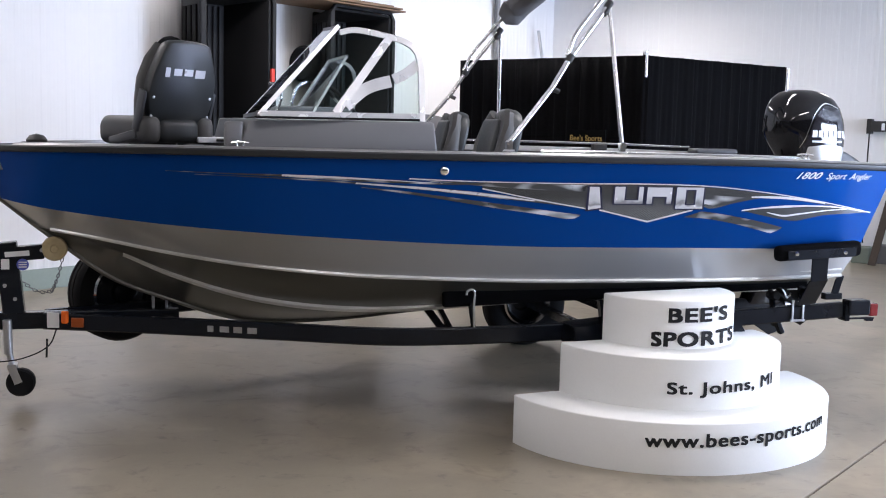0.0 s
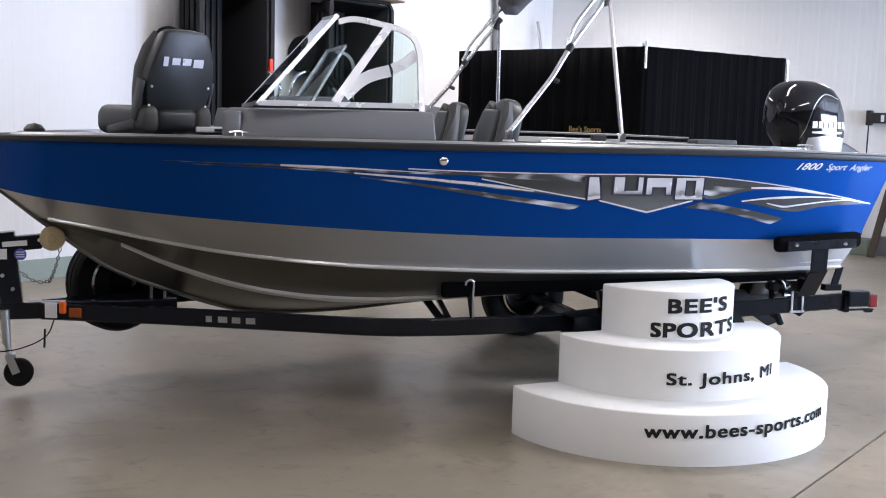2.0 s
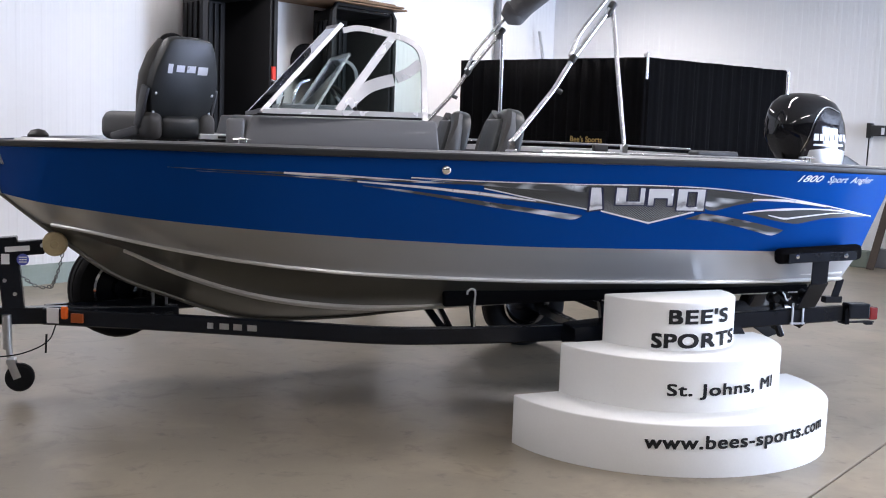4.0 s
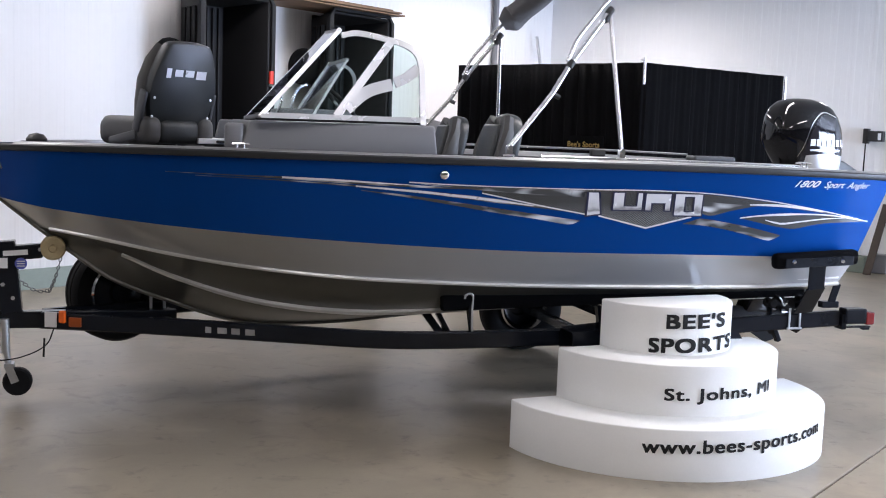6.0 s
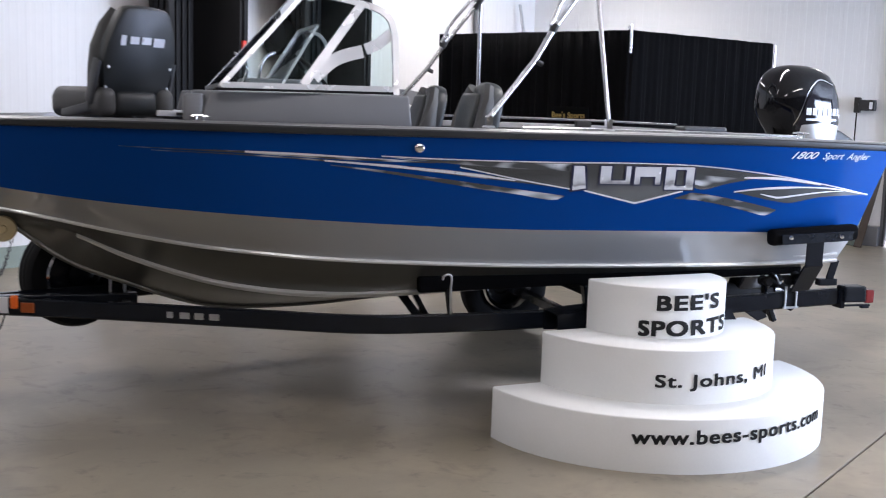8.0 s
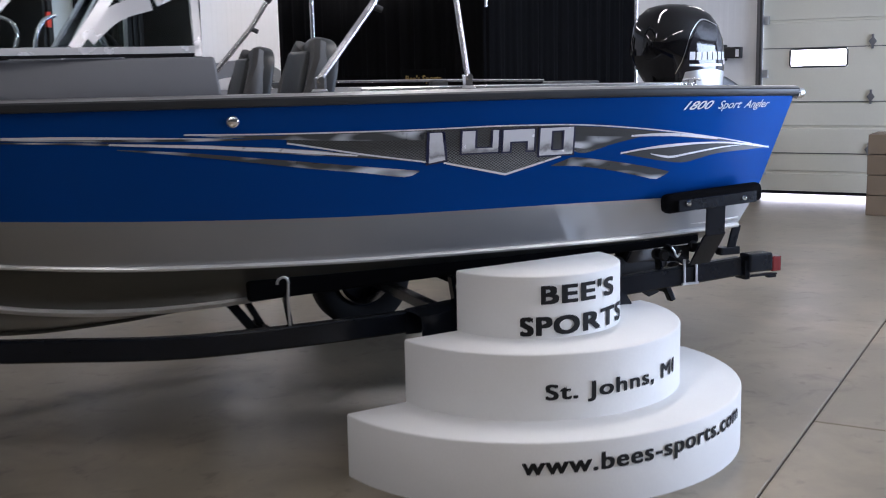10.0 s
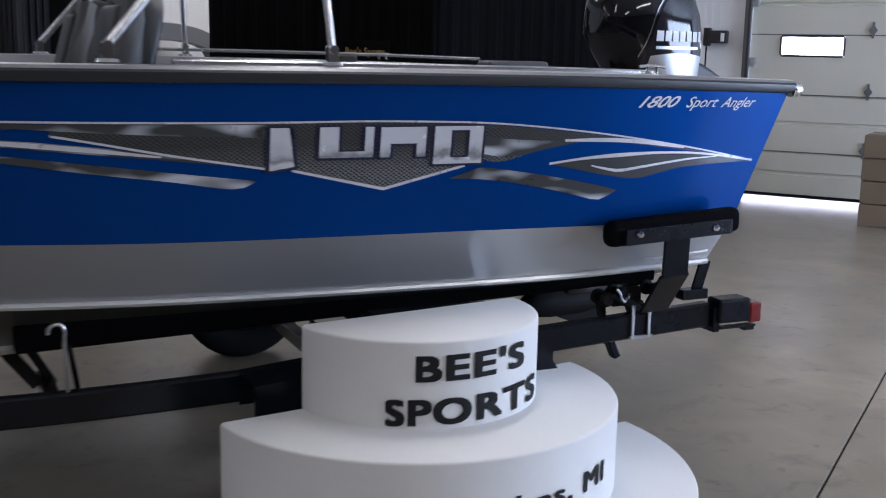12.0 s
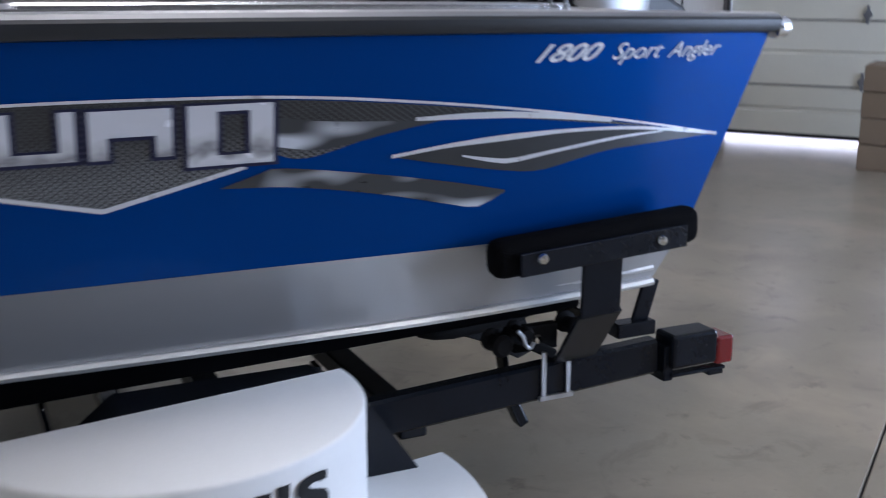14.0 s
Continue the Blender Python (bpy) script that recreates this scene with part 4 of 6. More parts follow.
def cleat(place, way=(1, 0, 0), size=1.0):
    p, w = Vector(place), Vector(way)
    return move(join(tube([p - w * 0.075 + Vector((0, 0, 0.034)), p - w * 0.03 + Vector((0, 0, 0.040)), p + w * 0.03 + Vector((0, 0, 0.040)), p + w * 0.075 + Vector((0, 0, 0.034))], 0.0075, 8), tube([p - w * 0.028, p - w * 0.028 + Vector((0, 0, 0.04))], 0.007, 8), tube([p + w * 0.028, p + w * 0.028 + Vector((0, 0, 0.04))], 0.007, 8)), Matrix.Translation(p) @ Matrix.Scale(size, 4) @ Matrix.Translation(-p))


for c in ((-4.07, -0.93, 1.548), (-0.76, -1.065, 1.538), (-0.955, 1.05, 1.553), (-4.07, 0.93, 1.548)):
    put("cleat", cleat(c, size=0.62 if c[0] < -4 else 0.72), M_CHROME, boat, "chrome mooring cleat", smooth=True)
put("bow_light", lathe([(0.0, 0.05), (0.04, 0.04), (0.06, 0.015), (0.06, 0.0), (0.0, 0.0)], axis_pose((-5.16, 0.12, 1.53), (0, 0, 1)), 18), M_BLACKPLASTIC, boat, smooth=True)

# consoles and windshield
def plate(path, w, depth_way, thick):
    """A flat bar that follows a path, w wide in the panel and thick across it."""
    return sweep(path, [(-w / 2, -thick / 2), (w / 2, -thick / 2), (w / 2, thick / 2), (-w / 2, thick / 2)], depth_way)


for s in (-1, 1):
    ys, yi = s * 1.075, s * 0.42
    cv = [Vector(p) for p in ((-4.08, ys * 0.865, 1.53), (-3.03, ys, 1.53), (-3.03, yi, 1.53), (-4.12, yi, 1.53),
                              (-4.02, ys * 0.86, 1.695), (-3.045, ys * 0.975, 1.70), (-3.045, yi, 1.71), (-4.08, yi, 1.70))]
    cons = put("console", (cv, [(0, 1, 2, 3), (4, 7, 6, 5), (0, 4, 5, 1), (1, 5, 6, 2), (2, 6, 7, 3), (3, 7, 4, 0)]), M_GREYGEL, boat, "grey moulded console", bevel=0.014, seg=3, smooth=True)
    if s < 0:
        put("console_nose", box((-4.085, s * 0.80, 1.605), (0.10, 0.24, 0.15), Matrix.Rotation(radians(s * 10), 4, "Z")), M_GREYGEL, cons, "", 0.02, 3, True)
    put("console_base", box((-3.42, s * 0.56, 1.28), (0.7, 0.34, 0.5)), M_GREYGEL, boat, bevel=0.02)
    # side panel outline: bottom front, top front, top, rear corner, rear bottom
    yb, yt = s * 0.985, s * 0.90

    def sp(x, z):
        return Vector((x, yb + (yt - yb) * (z - 1.71) / 0.48, z))

    if s < 0:
        fb, ft, rb = sp(-3.97, 1.725), sp(-3.555, 2.19), sp(-3.095, 1.73)
        arch_pts = [sp(-3.545, 2.165), sp(-3.46, 2.182), sp(-3.33, 2.165), sp(-3.20, 2.135), sp(-3.13, 2.09), sp(-3.105, 2.02), sp(-3.10, 1.93), sp(-3.10, 1.70)]
        ib, it = Vector((-3.995, -0.40, 1.71)), Vector((-3.54, -0.40, 2.215))
    else:
        fb, ft, rb = sp(-3.53, 1.725), sp(-3.29, 2.11), sp(-3.095, 1.73)
        arch_pts = [sp(-3.28, 2.10), sp(-3.24, 2.108), sp(-3.17, 2.10), sp(-3.13, 2.07), sp(-3.105, 2.02), sp(-3.10, 1.93), sp(-3.10, 1.70)]
        ib, it = Vector((-3.50, 0.40, 1.71)), Vector((-3.26, 0.40, 2.12))
    top = smooth_line(arch_pts, 5)
    ws = put("windshield", plate([fb + Vector((-0.01, 0, -0.01)), ft + Vector((0.005, 0, 0.01))], 0.024, (0, 1, 0), 0.030), M_WFRAME, boat, "aluminium framed windshield", bevel=0.004)
    put("frame_bar", plate(top, 0.030 if s < 0 else 0.020, (0, 1, 0), 0.030), M_WFRAME if s < 0 else M_ZINC, ws, smooth=True)
    put("frame_bar", plate([fb, sp(-3.3, 1.727), rb], 0.030, (0, 1, 0), 0.030), M_WFRAME, ws)
    put("gasket", plate([fb + Vector((-0.03, 0, -0.02)), rb + Vector((0.01, 0, -0.02))], 0.012, (0, 1, 0), 0.034), M_RUBBER, ws)
    if s < 0:
        put("frame_bar", plate([sp(-3.575, 1.735), sp(-3.275, 2.145)], 0.042, (0, 1, 0), 0.026), M_WFRAME, ws)
        put("brace", plate(smooth_line([sp(-3.52, 1.775), sp(-3.43, 1.855), sp(-3.36, 1.89), sp(-3.27, 1.915)], 5), 0.064, (0, 1, 0), 0.012), M_WFRAME, ws, "white brace bar", smooth=True)
        put("brace", plate(smooth_line([sp(-3.255, 1.925), sp(-3.19, 1.955), sp(-3.12, 2.01)], 5), 0.056, (0, 1, 0), 0.012), M_WFRAME, ws, "white brace bar", smooth=True)
    gv = [fb, ft] + top
    k = len(gv)
    v = gv + [p + Vector((0, -s * 0.005, 0)) for p in gv]
    g = put("pane", (v, [tuple(range(k)), tuple(range(k, 2 * k))[::-1]] + [(i, (i + 1) % k, (i + 1) % k + k, i + k) for i in range(k)]), M_GLASS, ws)
    g.visible_shadow = False
    # front panel
    put("frame_bar", plate([ib, it], 0.012, (0, 1, 0.2), 0.020), M_WFRAME, ws)
    put("frame_bar", beam(ft, it, 0.020, 0.022), M_TRIM, ws)
    put("frame_bar", beam(fb, ib, 0.020, 0.022), M_TRIM, ws)
    q = [fb, ft, it, ib]
    nrm = (ft - fb).cross(ib - fb).normalized() * 0.005
    g = put("pane", (q + [p + nrm for p in q], [(0, 1, 2, 3), (7, 6, 5, 4)] + [(i, (i + 1) % 4, (i + 1) % 4 + 4, i + 4) for i in range(4)]), M_TINT, ws)
    g.visible_shadow = False
put("grab_rail", tube(smooth_line([(-3.62, 0.5, 1.70), (-3.60, 0.5, 1.84), (-3.56, 0.52, 1.92), (-3.50, 0.55, 1.95)], 5), 0.011, 10), M_CHROME, boat, "chrome grab rail", smooth=True)
put("grab_rail", tube(smooth_line([(-3.74, 0.30, 1.72), (-3.70, 0.30, 1.83), (-3.72, 0.30, 1.90), (-3.78, 0.30, 1.93)], 5), 0.009, 10), M_CHROME, boat, "chrome grab rail", smooth=True)
# steering wheel at the starboard console
sw = axis_pose((-3.22, 0.66, 1.80), (0.75, 0, 0.66))
hub = put("steering_wheel", sweep([sw @ Vector((0.17 * math.cos(a), 0.17 * math.sin(a), 0)) for a in np.linspace(0, 6.2832, 28, endpoint=False)], ring(0.014, 8), (0.7, 0, 0.7), False, True), M_RUBBER, boat, smooth=True)
put("spokes", join(*[tube([sw @ Vector((0, 0, -0.02)), sw @ Vector((0.17 * math.cos(a), 0.17 * math.sin(a), 0))], 0.009, 8) for a in (0.5, 2.6, 4.7)]), M_CHROME, hub, smooth=True)
put("dash_hump", box((-3.45, 0.70, 1.74), (0.5, 0.46, 0.10)), M_GREYGEL, boat, bevel=0.03)

# hull graphics: bands between an upper and a lower line, laid on the plating
def band(name, upper, lower, mat, out, label="", rows=4, rail=0.035):
    x0, x1 = max(upper[0][0], lower[0][0]), min(upper[-1][0], lower[-1][0])
    n = max(8, int((x1 - x0) / rail))
    v, f = [], []
    for i in range(n + 1):
        x = x0 + (x1 - x0) * i / n
        zu = float(np.interp(x, [p[0] for p in upper], [p[1] for p in upper]))
        zl = float(np.interp(x, [p[0] for p in lower], [p[1] for p in lower]))
        for r in range(rows):
            v.append(skin(x, zu + (zl - zu) * r / (rows - 1), out))
    for i in range(n):
        for r in range(rows - 1):
            f.append((i * rows + r, i * rows + r + 1, (i + 1) * rows + r + 1, (i + 1) * rows + r))
    return put(name, (v, f), mat, decal, label)


def curve2(pts, n=6):
    return [(p.x, p.y) for p in smooth_line([(a, b, 0) for a, b in pts], n)]


def shift(pts, dz):
    return [(a, b + dz) for a, b in pts]


decal = put("hull_graphic", ([skin(x, z, 0.0015) for x, z in ((-1.9, 1.25), (-1.75, 1.25), (-1.75, 1.22), (-1.9, 1.22))], [(0, 1, 2, 3)]), M_GRILLE, boat, "silver and dark chevron graphic")
U_EDGE = curve2([(-3.20, 1.401), (-2.92, 1.393), (-2.566, 1.388), (-2.194, 1.386), (-1.893, 1.388), (-1.664, 1.385), (-1.462, 1.379), (-1.246, 1.363), (-0.967, 1.333), (-0.707, 1.297), (-0.483, 1.261), (-0.258, 1.220)])
L_WEDGE = curve2([(-2.80, 1.352), (-2.687, 1.332), (-2.472, 1.292), (-2.189, 1.246)])
VEE = [(-2.189, 1.246), (-2.10, 1.239), (-1.809, 1.170), (-1.53, 1.237), (-1.47, 1.262)]
band("net_panel", [(x, z) for x, z in U_EDGE if x < -1.4], L_WEDGE + VEE[1:], M_GRILLE, 0.0018, "dark diamond net print")
band("edge_line", shift(U_EDGE, 0.001), shift(U_EDGE, -0.005), M_SILVERPRINT, 0.0034)
band("streak", [(x, z - 0.008) for x, z in U_EDGE if x < -2.15], curve2([(-3.20, 1.396), (-2.9, 1.372), (-2.566, 1.352), (-2.30, 1.342), (-2.15, 1.340)]), M_STREAK, 0.0030)
band("edge_line", shift(L_WEDGE, 0.002), shift(L_WEDGE, -0.005), M_SILVERPRINT, 0.0040)
band("edge_line", [(-2.112, 1.242), (-1.809, 1.176), (-1.525, 1.243)], [(-2.112, 1.234), (-1.809, 1.166), (-1.525, 1.234)], M_SILVERPRINT, 0.0038, rail=0.02)
# right sweep: dark upper arm, bright under-lights
band("dark_arm", [(x, z - 0.008) for x, z in U_EDGE if x > -1.49], curve2([(-1.47, 1.262), (-1.405, 1.245), (-1.30, 1.268), (-1.238, 1.288), (-1.15, 1.305), (-0.963, 1.306), (-0.707, 1.279), (-0.483, 1.252), (-0.258, 1.218)]), M_GRILLE, 0.0018, "dark net print")
band("streak", curve2([(-1.46, 1.335), (-1.36, 1.322), (-1.2, 1.313), (-1.08, 1.312)]), curve2([(-1.46, 1.275), (-1.36, 1.262), (-1.2, 1.290), (-1.08, 1.309)]), M_STREAK, 0.0030)
band("edge_line", curve2([(-1.15, 1.318), (-1.0, 1.320), (-0.85, 1.312), (-0.62, 1.281)]), curve2([(-1.15, 1.310), (-1.0, 1.306), (-0.85, 1.298), (-0.62, 1.274)]), M_SILVERPRINT, 0.0042)
LW_U = curve2([(-1.203, 1.236), (-1.06, 1.252), (-0.906, 1.262), (-0.70, 1.262), (-0.51, 1.252), (-0.258, 1.220)])
LW_L = curve2([(-1.203, 1.234), (-1.06, 1.206), (-0.93, 1.183), (-0.82, 1.172), (-0.70, 1.192), (-0.584, 1.207), (-0.258, 1.218)])
band("dark_arm", LW_U, LW_L, M_MESHDARK, 0.0020)
band("edge_line", shift(LW_U, 0.003), [(x, z - 0.005 - 0.006 * math.exp(-((x + 0.92) / 0.12) ** 2)) for x, z in LW_U], M_SILVERPRINT, 0.0036)
band("edge_line", curve2([(-1.03, 1.226), (-0.97, 1.216), (-0.905, 1.208), (-0.80, 1.218), (-0.60, 1.237), (-0.45, 1.241)]), curve2([(-1.03, 1.222), (-0.97, 1.207), (-0.905, 1.197), (-0.80, 1.209), (-0.60, 1.230), (-0.45, 1.238)]), M_SILVERPRINT, 0.0040)
band("streak", curve2([(-1.577, 1.197), (-1.50, 1.220), (-1.446, 1.229), (-1.224, 1.197), (-1.05, 1.165), (-0.91, 1.134)]), curve2([(-1.577, 1.196), (-1.42, 1.186), (-1.219, 1.152), (-1.05, 1.113), (-0.98, 1.101), (-0.91, 1.130)]), M_STREAK, 0.0030)
# forward streaks
band("streak", curve2([(-4.45, 1.412), (-4.084, 1.408), (-3.826, 1.408), (-3.449, 1.394), (-3.029, 1.378), (-2.90, 1.372)]), curve2([(-4.45, 1.410), (-4.084, 1.402), (-3.826, 1.395), (-3.449, 1.379), (-3.029, 1.370), (-2.90, 1.370)]), M_STREAK, 0.0030)
band("edge_line", curve2([(-3.86, 1.409), (-3.6, 1.404), (-3.3, 1.391), (-3.02, 1.378)]), curve2([(-3.86, 1.399), (-3.6, 1.393), (-3.3, 1.385), (-3.02, 1.377)]), M_SILVERPRINT, 0.0040)
band("streak", curve2([(-4.30, 1.398), (-3.9, 1.392), (-3.5, 1.376), (-3.1, 1.354), (-2.75, 1.325), (-2.40, 1.282), (-2.2, 1.248)]), curve2([(-4.30, 1.396), (-3.9, 1.387), (-3.5, 1.368), (-3.1, 1.338), (-2.75, 1.303), (-2.40, 1.268), (-2.2, 1.245)]), M_STREAK, 0.0030)
band("edge_line", curve2([(-3.48, 1.374), (-3.1, 1.352), (-2.75, 1.322), (-2.5, 1.290)]), curve2([(-3.48, 1.366), (-3.1, 1.340), (-2.75, 1.308), (-2.5, 1.284)]), M_SILVERPRINT, 0.0040)
band("streak", curve2([(-3.45, 1.350), (-3.207, 1.330), (-2.921, 1.296), (-2.748, 1.275), (-2.423, 1.234), (-2.222, 1.210)]), curve2([(-3.45, 1.347), (-3.207, 1.318), (-2.921, 1.276), (-2.703, 1.243), (-2.471, 1.213), (-2.29, 1.186), (-2.222, 1.206)]), M_STREAK, 0.0030)
# maker's mark as four plain chrome blocks
def slab_mark(pts, out, mat, name="mark_block", label=""):
    put(name, ([skin(x, z, out) for x, z in pts], [tuple(range(len(pts)))]), mat, decal, label)


for x0, x1, zb, zt, slot in ((-2.182, -2.105, 1.238, 1.368, None), (-2.028, -1.852, 1.274, 1.369, (0.35, 0.84, 0.20, 1.0)), (-1.828, -1.672, 1.272, 1.367, (0.22, 0.80, 0.0, 0.45)), (-1.642, -1.468, 1.246, 1.368, (0.34, 0.72, 0.17, 0.89))):
    w, h = x1 - x0, zt - zb
    if slot is None:
        slab_mark([(x0 - 0.014, zb - 0.008), (x1 + 0.012, zb + 0.004), (x1 - 0.006, zt + 0.004), (x0 - 0.012, zt + 0.004)], 0.0050, M_OUTLINE, "outline_block")
        slab_mark([(x0, zb), (x1, zb + 0.012), (x1 - 0.02, zt), (x0, zt)], 0.0056, M_CHROMEPRINT)
    else:
        a, b, c, e = slot
        for q in (((0, 0), (a, 0), (a, 1), (0, 1)), ((b, 0), (1, 0), (1, 1), (b, 1)), ((a, 0), (b, 0), (b, c), (a, c)), ((a, e), (b, e), (b, 1), (a, 1))):
            if abs(q[0][1] - q[2][1]) > 0.01:
                slab_mark([(x0 + w * i + (-0.010, 0.010, 0.010, -0.010)[k], zb + h * j + (-0.007, -0.007, 0.005, 0.005)[k]) for k, (i, j) in enumerate(q)], 0.0050, M_OUTLINE, "outline_block")
                slab_mark([(x0 + w * i, zb + h * j) for i, j in q], 0.0056, M_CHROMEPRINT)
# model lettering
for words, x0, length, size, heavy in (("1800", -0.858, 0.190, 0.056, 0.0009), ("Sport", -0.640, 0.158, 0.055, 0.0004), ("Angler", -0.470, 0.182, 0.053, 0.0004)):
    lv, lf, lw = letters(words, size, heavy, 0.62)
    put("model_lettering", ([skin(x0 + p.x * length / lw, 1.424 - 0.006 * (x0 + 0.87) + p.y, 0.003) for p in lv], lf), M_WHITEPRINT, boat, "white slanted lettering")

# ---- seats ----
M_VINYL_B = mk("grey_bolster_vinyl", (0.062, 0.062, 0.063), 0.5, 0.0, 0.12, 6, 130, 0.25)
def build_seat(name, m, seat_h, deck_h, label, group, round_top=False):
    """A folding fishing seat: m is its pose at the deck, forward is local x."""
    th = thing(name, m.translation, label, "boat seat", group)

    def go(nm, vf, mat, lab="", bev=0.0, seg=3, parent=None):
        return put(nm, move(vf, m), mat, parent or th, lab, bev, seg, True)

    h = seat_h - deck_h
    go("pedestal", lathe([(0.0, 0.0), (0.13, 0.0), (0.13, 0.012), (0.045, 0.03), (0.038, h - 0.15), (0.0, h - 0.15)], Matrix.Identity(4), 20), M_ALU)
    go("swivel_plate", box((0.02, 0, h - 0.14), (0.2, 0.2, 0.03)), M_BLACKPLASTIC, "", 0.008)
    cush = go("cushion", box((-0.03, 0, h - 0.06), (0.50, 0.27, 0.14)), M_VINYL_D, "charcoal seat cushion", 0.045, 4)
    for s in (-1, 1):
        go("bolster", box((-0.03, s * 0.18, h - 0.055), (0.52, 0.11, 0.16)), M_VINYL_B, "grey side bolster", 0.05, 4, cush)
    go("front_roll", box((0.215, 0, h - 0.065), (0.12, 0.44, 0.16)), M_VINYL_D, "", 0.055, 4, cush)
    tilt = Matrix.Translation((-0.19, 0, h - 0.02)) @ Matrix.Rotation(radians(-15), 4, "Y")
    outline = smooth_line([(0, -0.185, 0.0), (0, -0.205, 0.08), (0, -0.222, 0.18), (0, -0.215, 0.28), (0, -0.185, 0.38), (0, -0.155, 0.455), (0, -0.125, 0.485), (0, -0.06, 0.495), (0, 0.06, 0.495), (0, 0.125, 0.485), (0, 0.155, 0.455), (0, 0.185, 0.38), (0, 0.215, 0.28), (0, 0.222, 0.18), (0, 0.205, 0.08), (0, 0.185, 0.0)], 3)
    if round_top:
        outline = smooth_line([(0, -0.165, 0.0), (0, -0.175, 0.12), (0, -0.18, 0.25), (0, -0.165, 0.36), (0, -0.125, 0.44), (0, -0.065, 0.48), (0, 0, 0.49), (0, 0.065, 0.48), (0, 0.125, 0.44), (0, 0.165, 0.36), (0, 0.18, 0.25), (0, 0.175, 0.12), (0, 0.165, 0.0)], 4)
    v, f = [], []
    layers = [(-0.056, 0.94), (-0.05, 0.975), (-0.035, 0.99), (0.010, 0.98), (0.030, 0.94), (0.042, 0.86)]
    for x, sc in layers:
        v += [tilt @ Vector((x, p.y * sc, 0.235 + (p.z - 0.235) * sc)) for p in outline]
    k = len(outline)
    for q in range(len(layers) - 1):
        for i in range(k):
            f.append((q * k + i, q * k + (i + 1) % k, (q + 1) * k + (i + 1) % k, (q + 1) * k + i))
    f += [tuple(range(k)), tuple(range((len(layers) - 1) * k, len(layers) * k))[::-1]]
    back = go("backrest", (v, f), M_VINYL_D, "charcoal vinyl backrest")
    go("back_pad", box(tilt @ Vector((0.07, 0, 0.22)), (0.05, 0.24, 0.36), Matrix.Rotation(radians(-15), 4, "Y")), M_VINYL_D, "", 0.022, 3, back)
    for s in (-1, 1):
        go("side_bolster", sweep([tilt @ Vector((0.03 if round_top else 0.05, s * (y - (0.03 if round_top else 0.0)), z)) for y, z in ((0.175, 0.0), (0.19, 0.12), (0.185, 0.24), (0.155, 0.35), (0.10, 0.43))], ring(0.046, 10, 0.06)), M_VINYL_B, "grey side bolster", parent=back)
        go("hinge_arm", join(beam(tilt @ Vector((-0.01, s * 0.232, 0.20)), (-0.17, s * 0.235, h - 0.06), 0.022, 0.065, (1, 0, 0.2)), beam((-0.18, s * 0.235, h - 0.08), (0.10, s * 0.235, h - 0.13), 0.022, 0.055)), M_ARM, "", 0.008, 2, back)
        for z in (0.06, 0.17):
            go("rivet", lathe([(0.0, 0.006), (0.008, 0.004), (0.009, 0.0)], axis_pose(tilt @ Vector((-0.055, s * 0.19, z)), (-1, 0, 0)), 10), M_ZINC, "", parent=back)
    x = -0.0625
    for y0, y1, z0, z1 in ((0.140, 0.108, 0.290, 0.345), (0.084, 0.030, 0.300, 0.340), (0.014, -0.044, 0.300, 0.340), (-0.060, -0.128, 0.290, 0.338)):
        go("mark", (lambda q: (q, [(0, 1, 2, 3)]))([tilt @ Vector((x, y0, z0)), tilt @ Vector((x, y1, z0)), tilt @ Vector((x, y1, z1)), tilt @ Vector((x, y0, z1))]), M_SILVERPRINT, "pale stitched maker's mark", parent=back)
    return th


build_seat("pedestal_seat", pose(-4.49, 0.0, 1.40, 0, 0, 122), 1.675, 1.40, "charcoal and grey folding pedestal seat on the bow deck", "boat seats")
build_seat("pedestal_seat", pose(-2.74, -0.50, 1.02, 0, 0, 186), 1.345, 1.02, "charcoal and grey cockpit seat behind the port console", "boat seats", True)
build_seat("pedestal_seat", pose(-2.76, 0.52, 1.02, 0, 0, 182), 1.335, 1.02, "charcoal and grey cockpit seat behind the helm", "boat seats", True)
lid = thing("hatch_lid", (-4.2, -0.1, 1.53), "pale hatch lid raised a little above the bow deck", "hatch lid")
put("panel", box((-4.10, -0.08, 1.567), (0.30, 0.30, 0.032)), M_WHITEPRINT, lid, bevel=0.006)
put("support", box((-4.10, -0.02, 1.48), (0.20, 0.20, 0.15)), M_GREYGEL, lid, bevel=0.006)
put("latch", box((-4.10, -0.237, 1.567), (0.09, 0.012, 0.014)), M_BLACKPLASTIC, lid, bevel=0.003)

# ---- bimini ----
bim = thing("bimini_top", (-2.3, 0, 1.57), "folded grey bimini top on a bright aluminium tube frame", "bimini top")
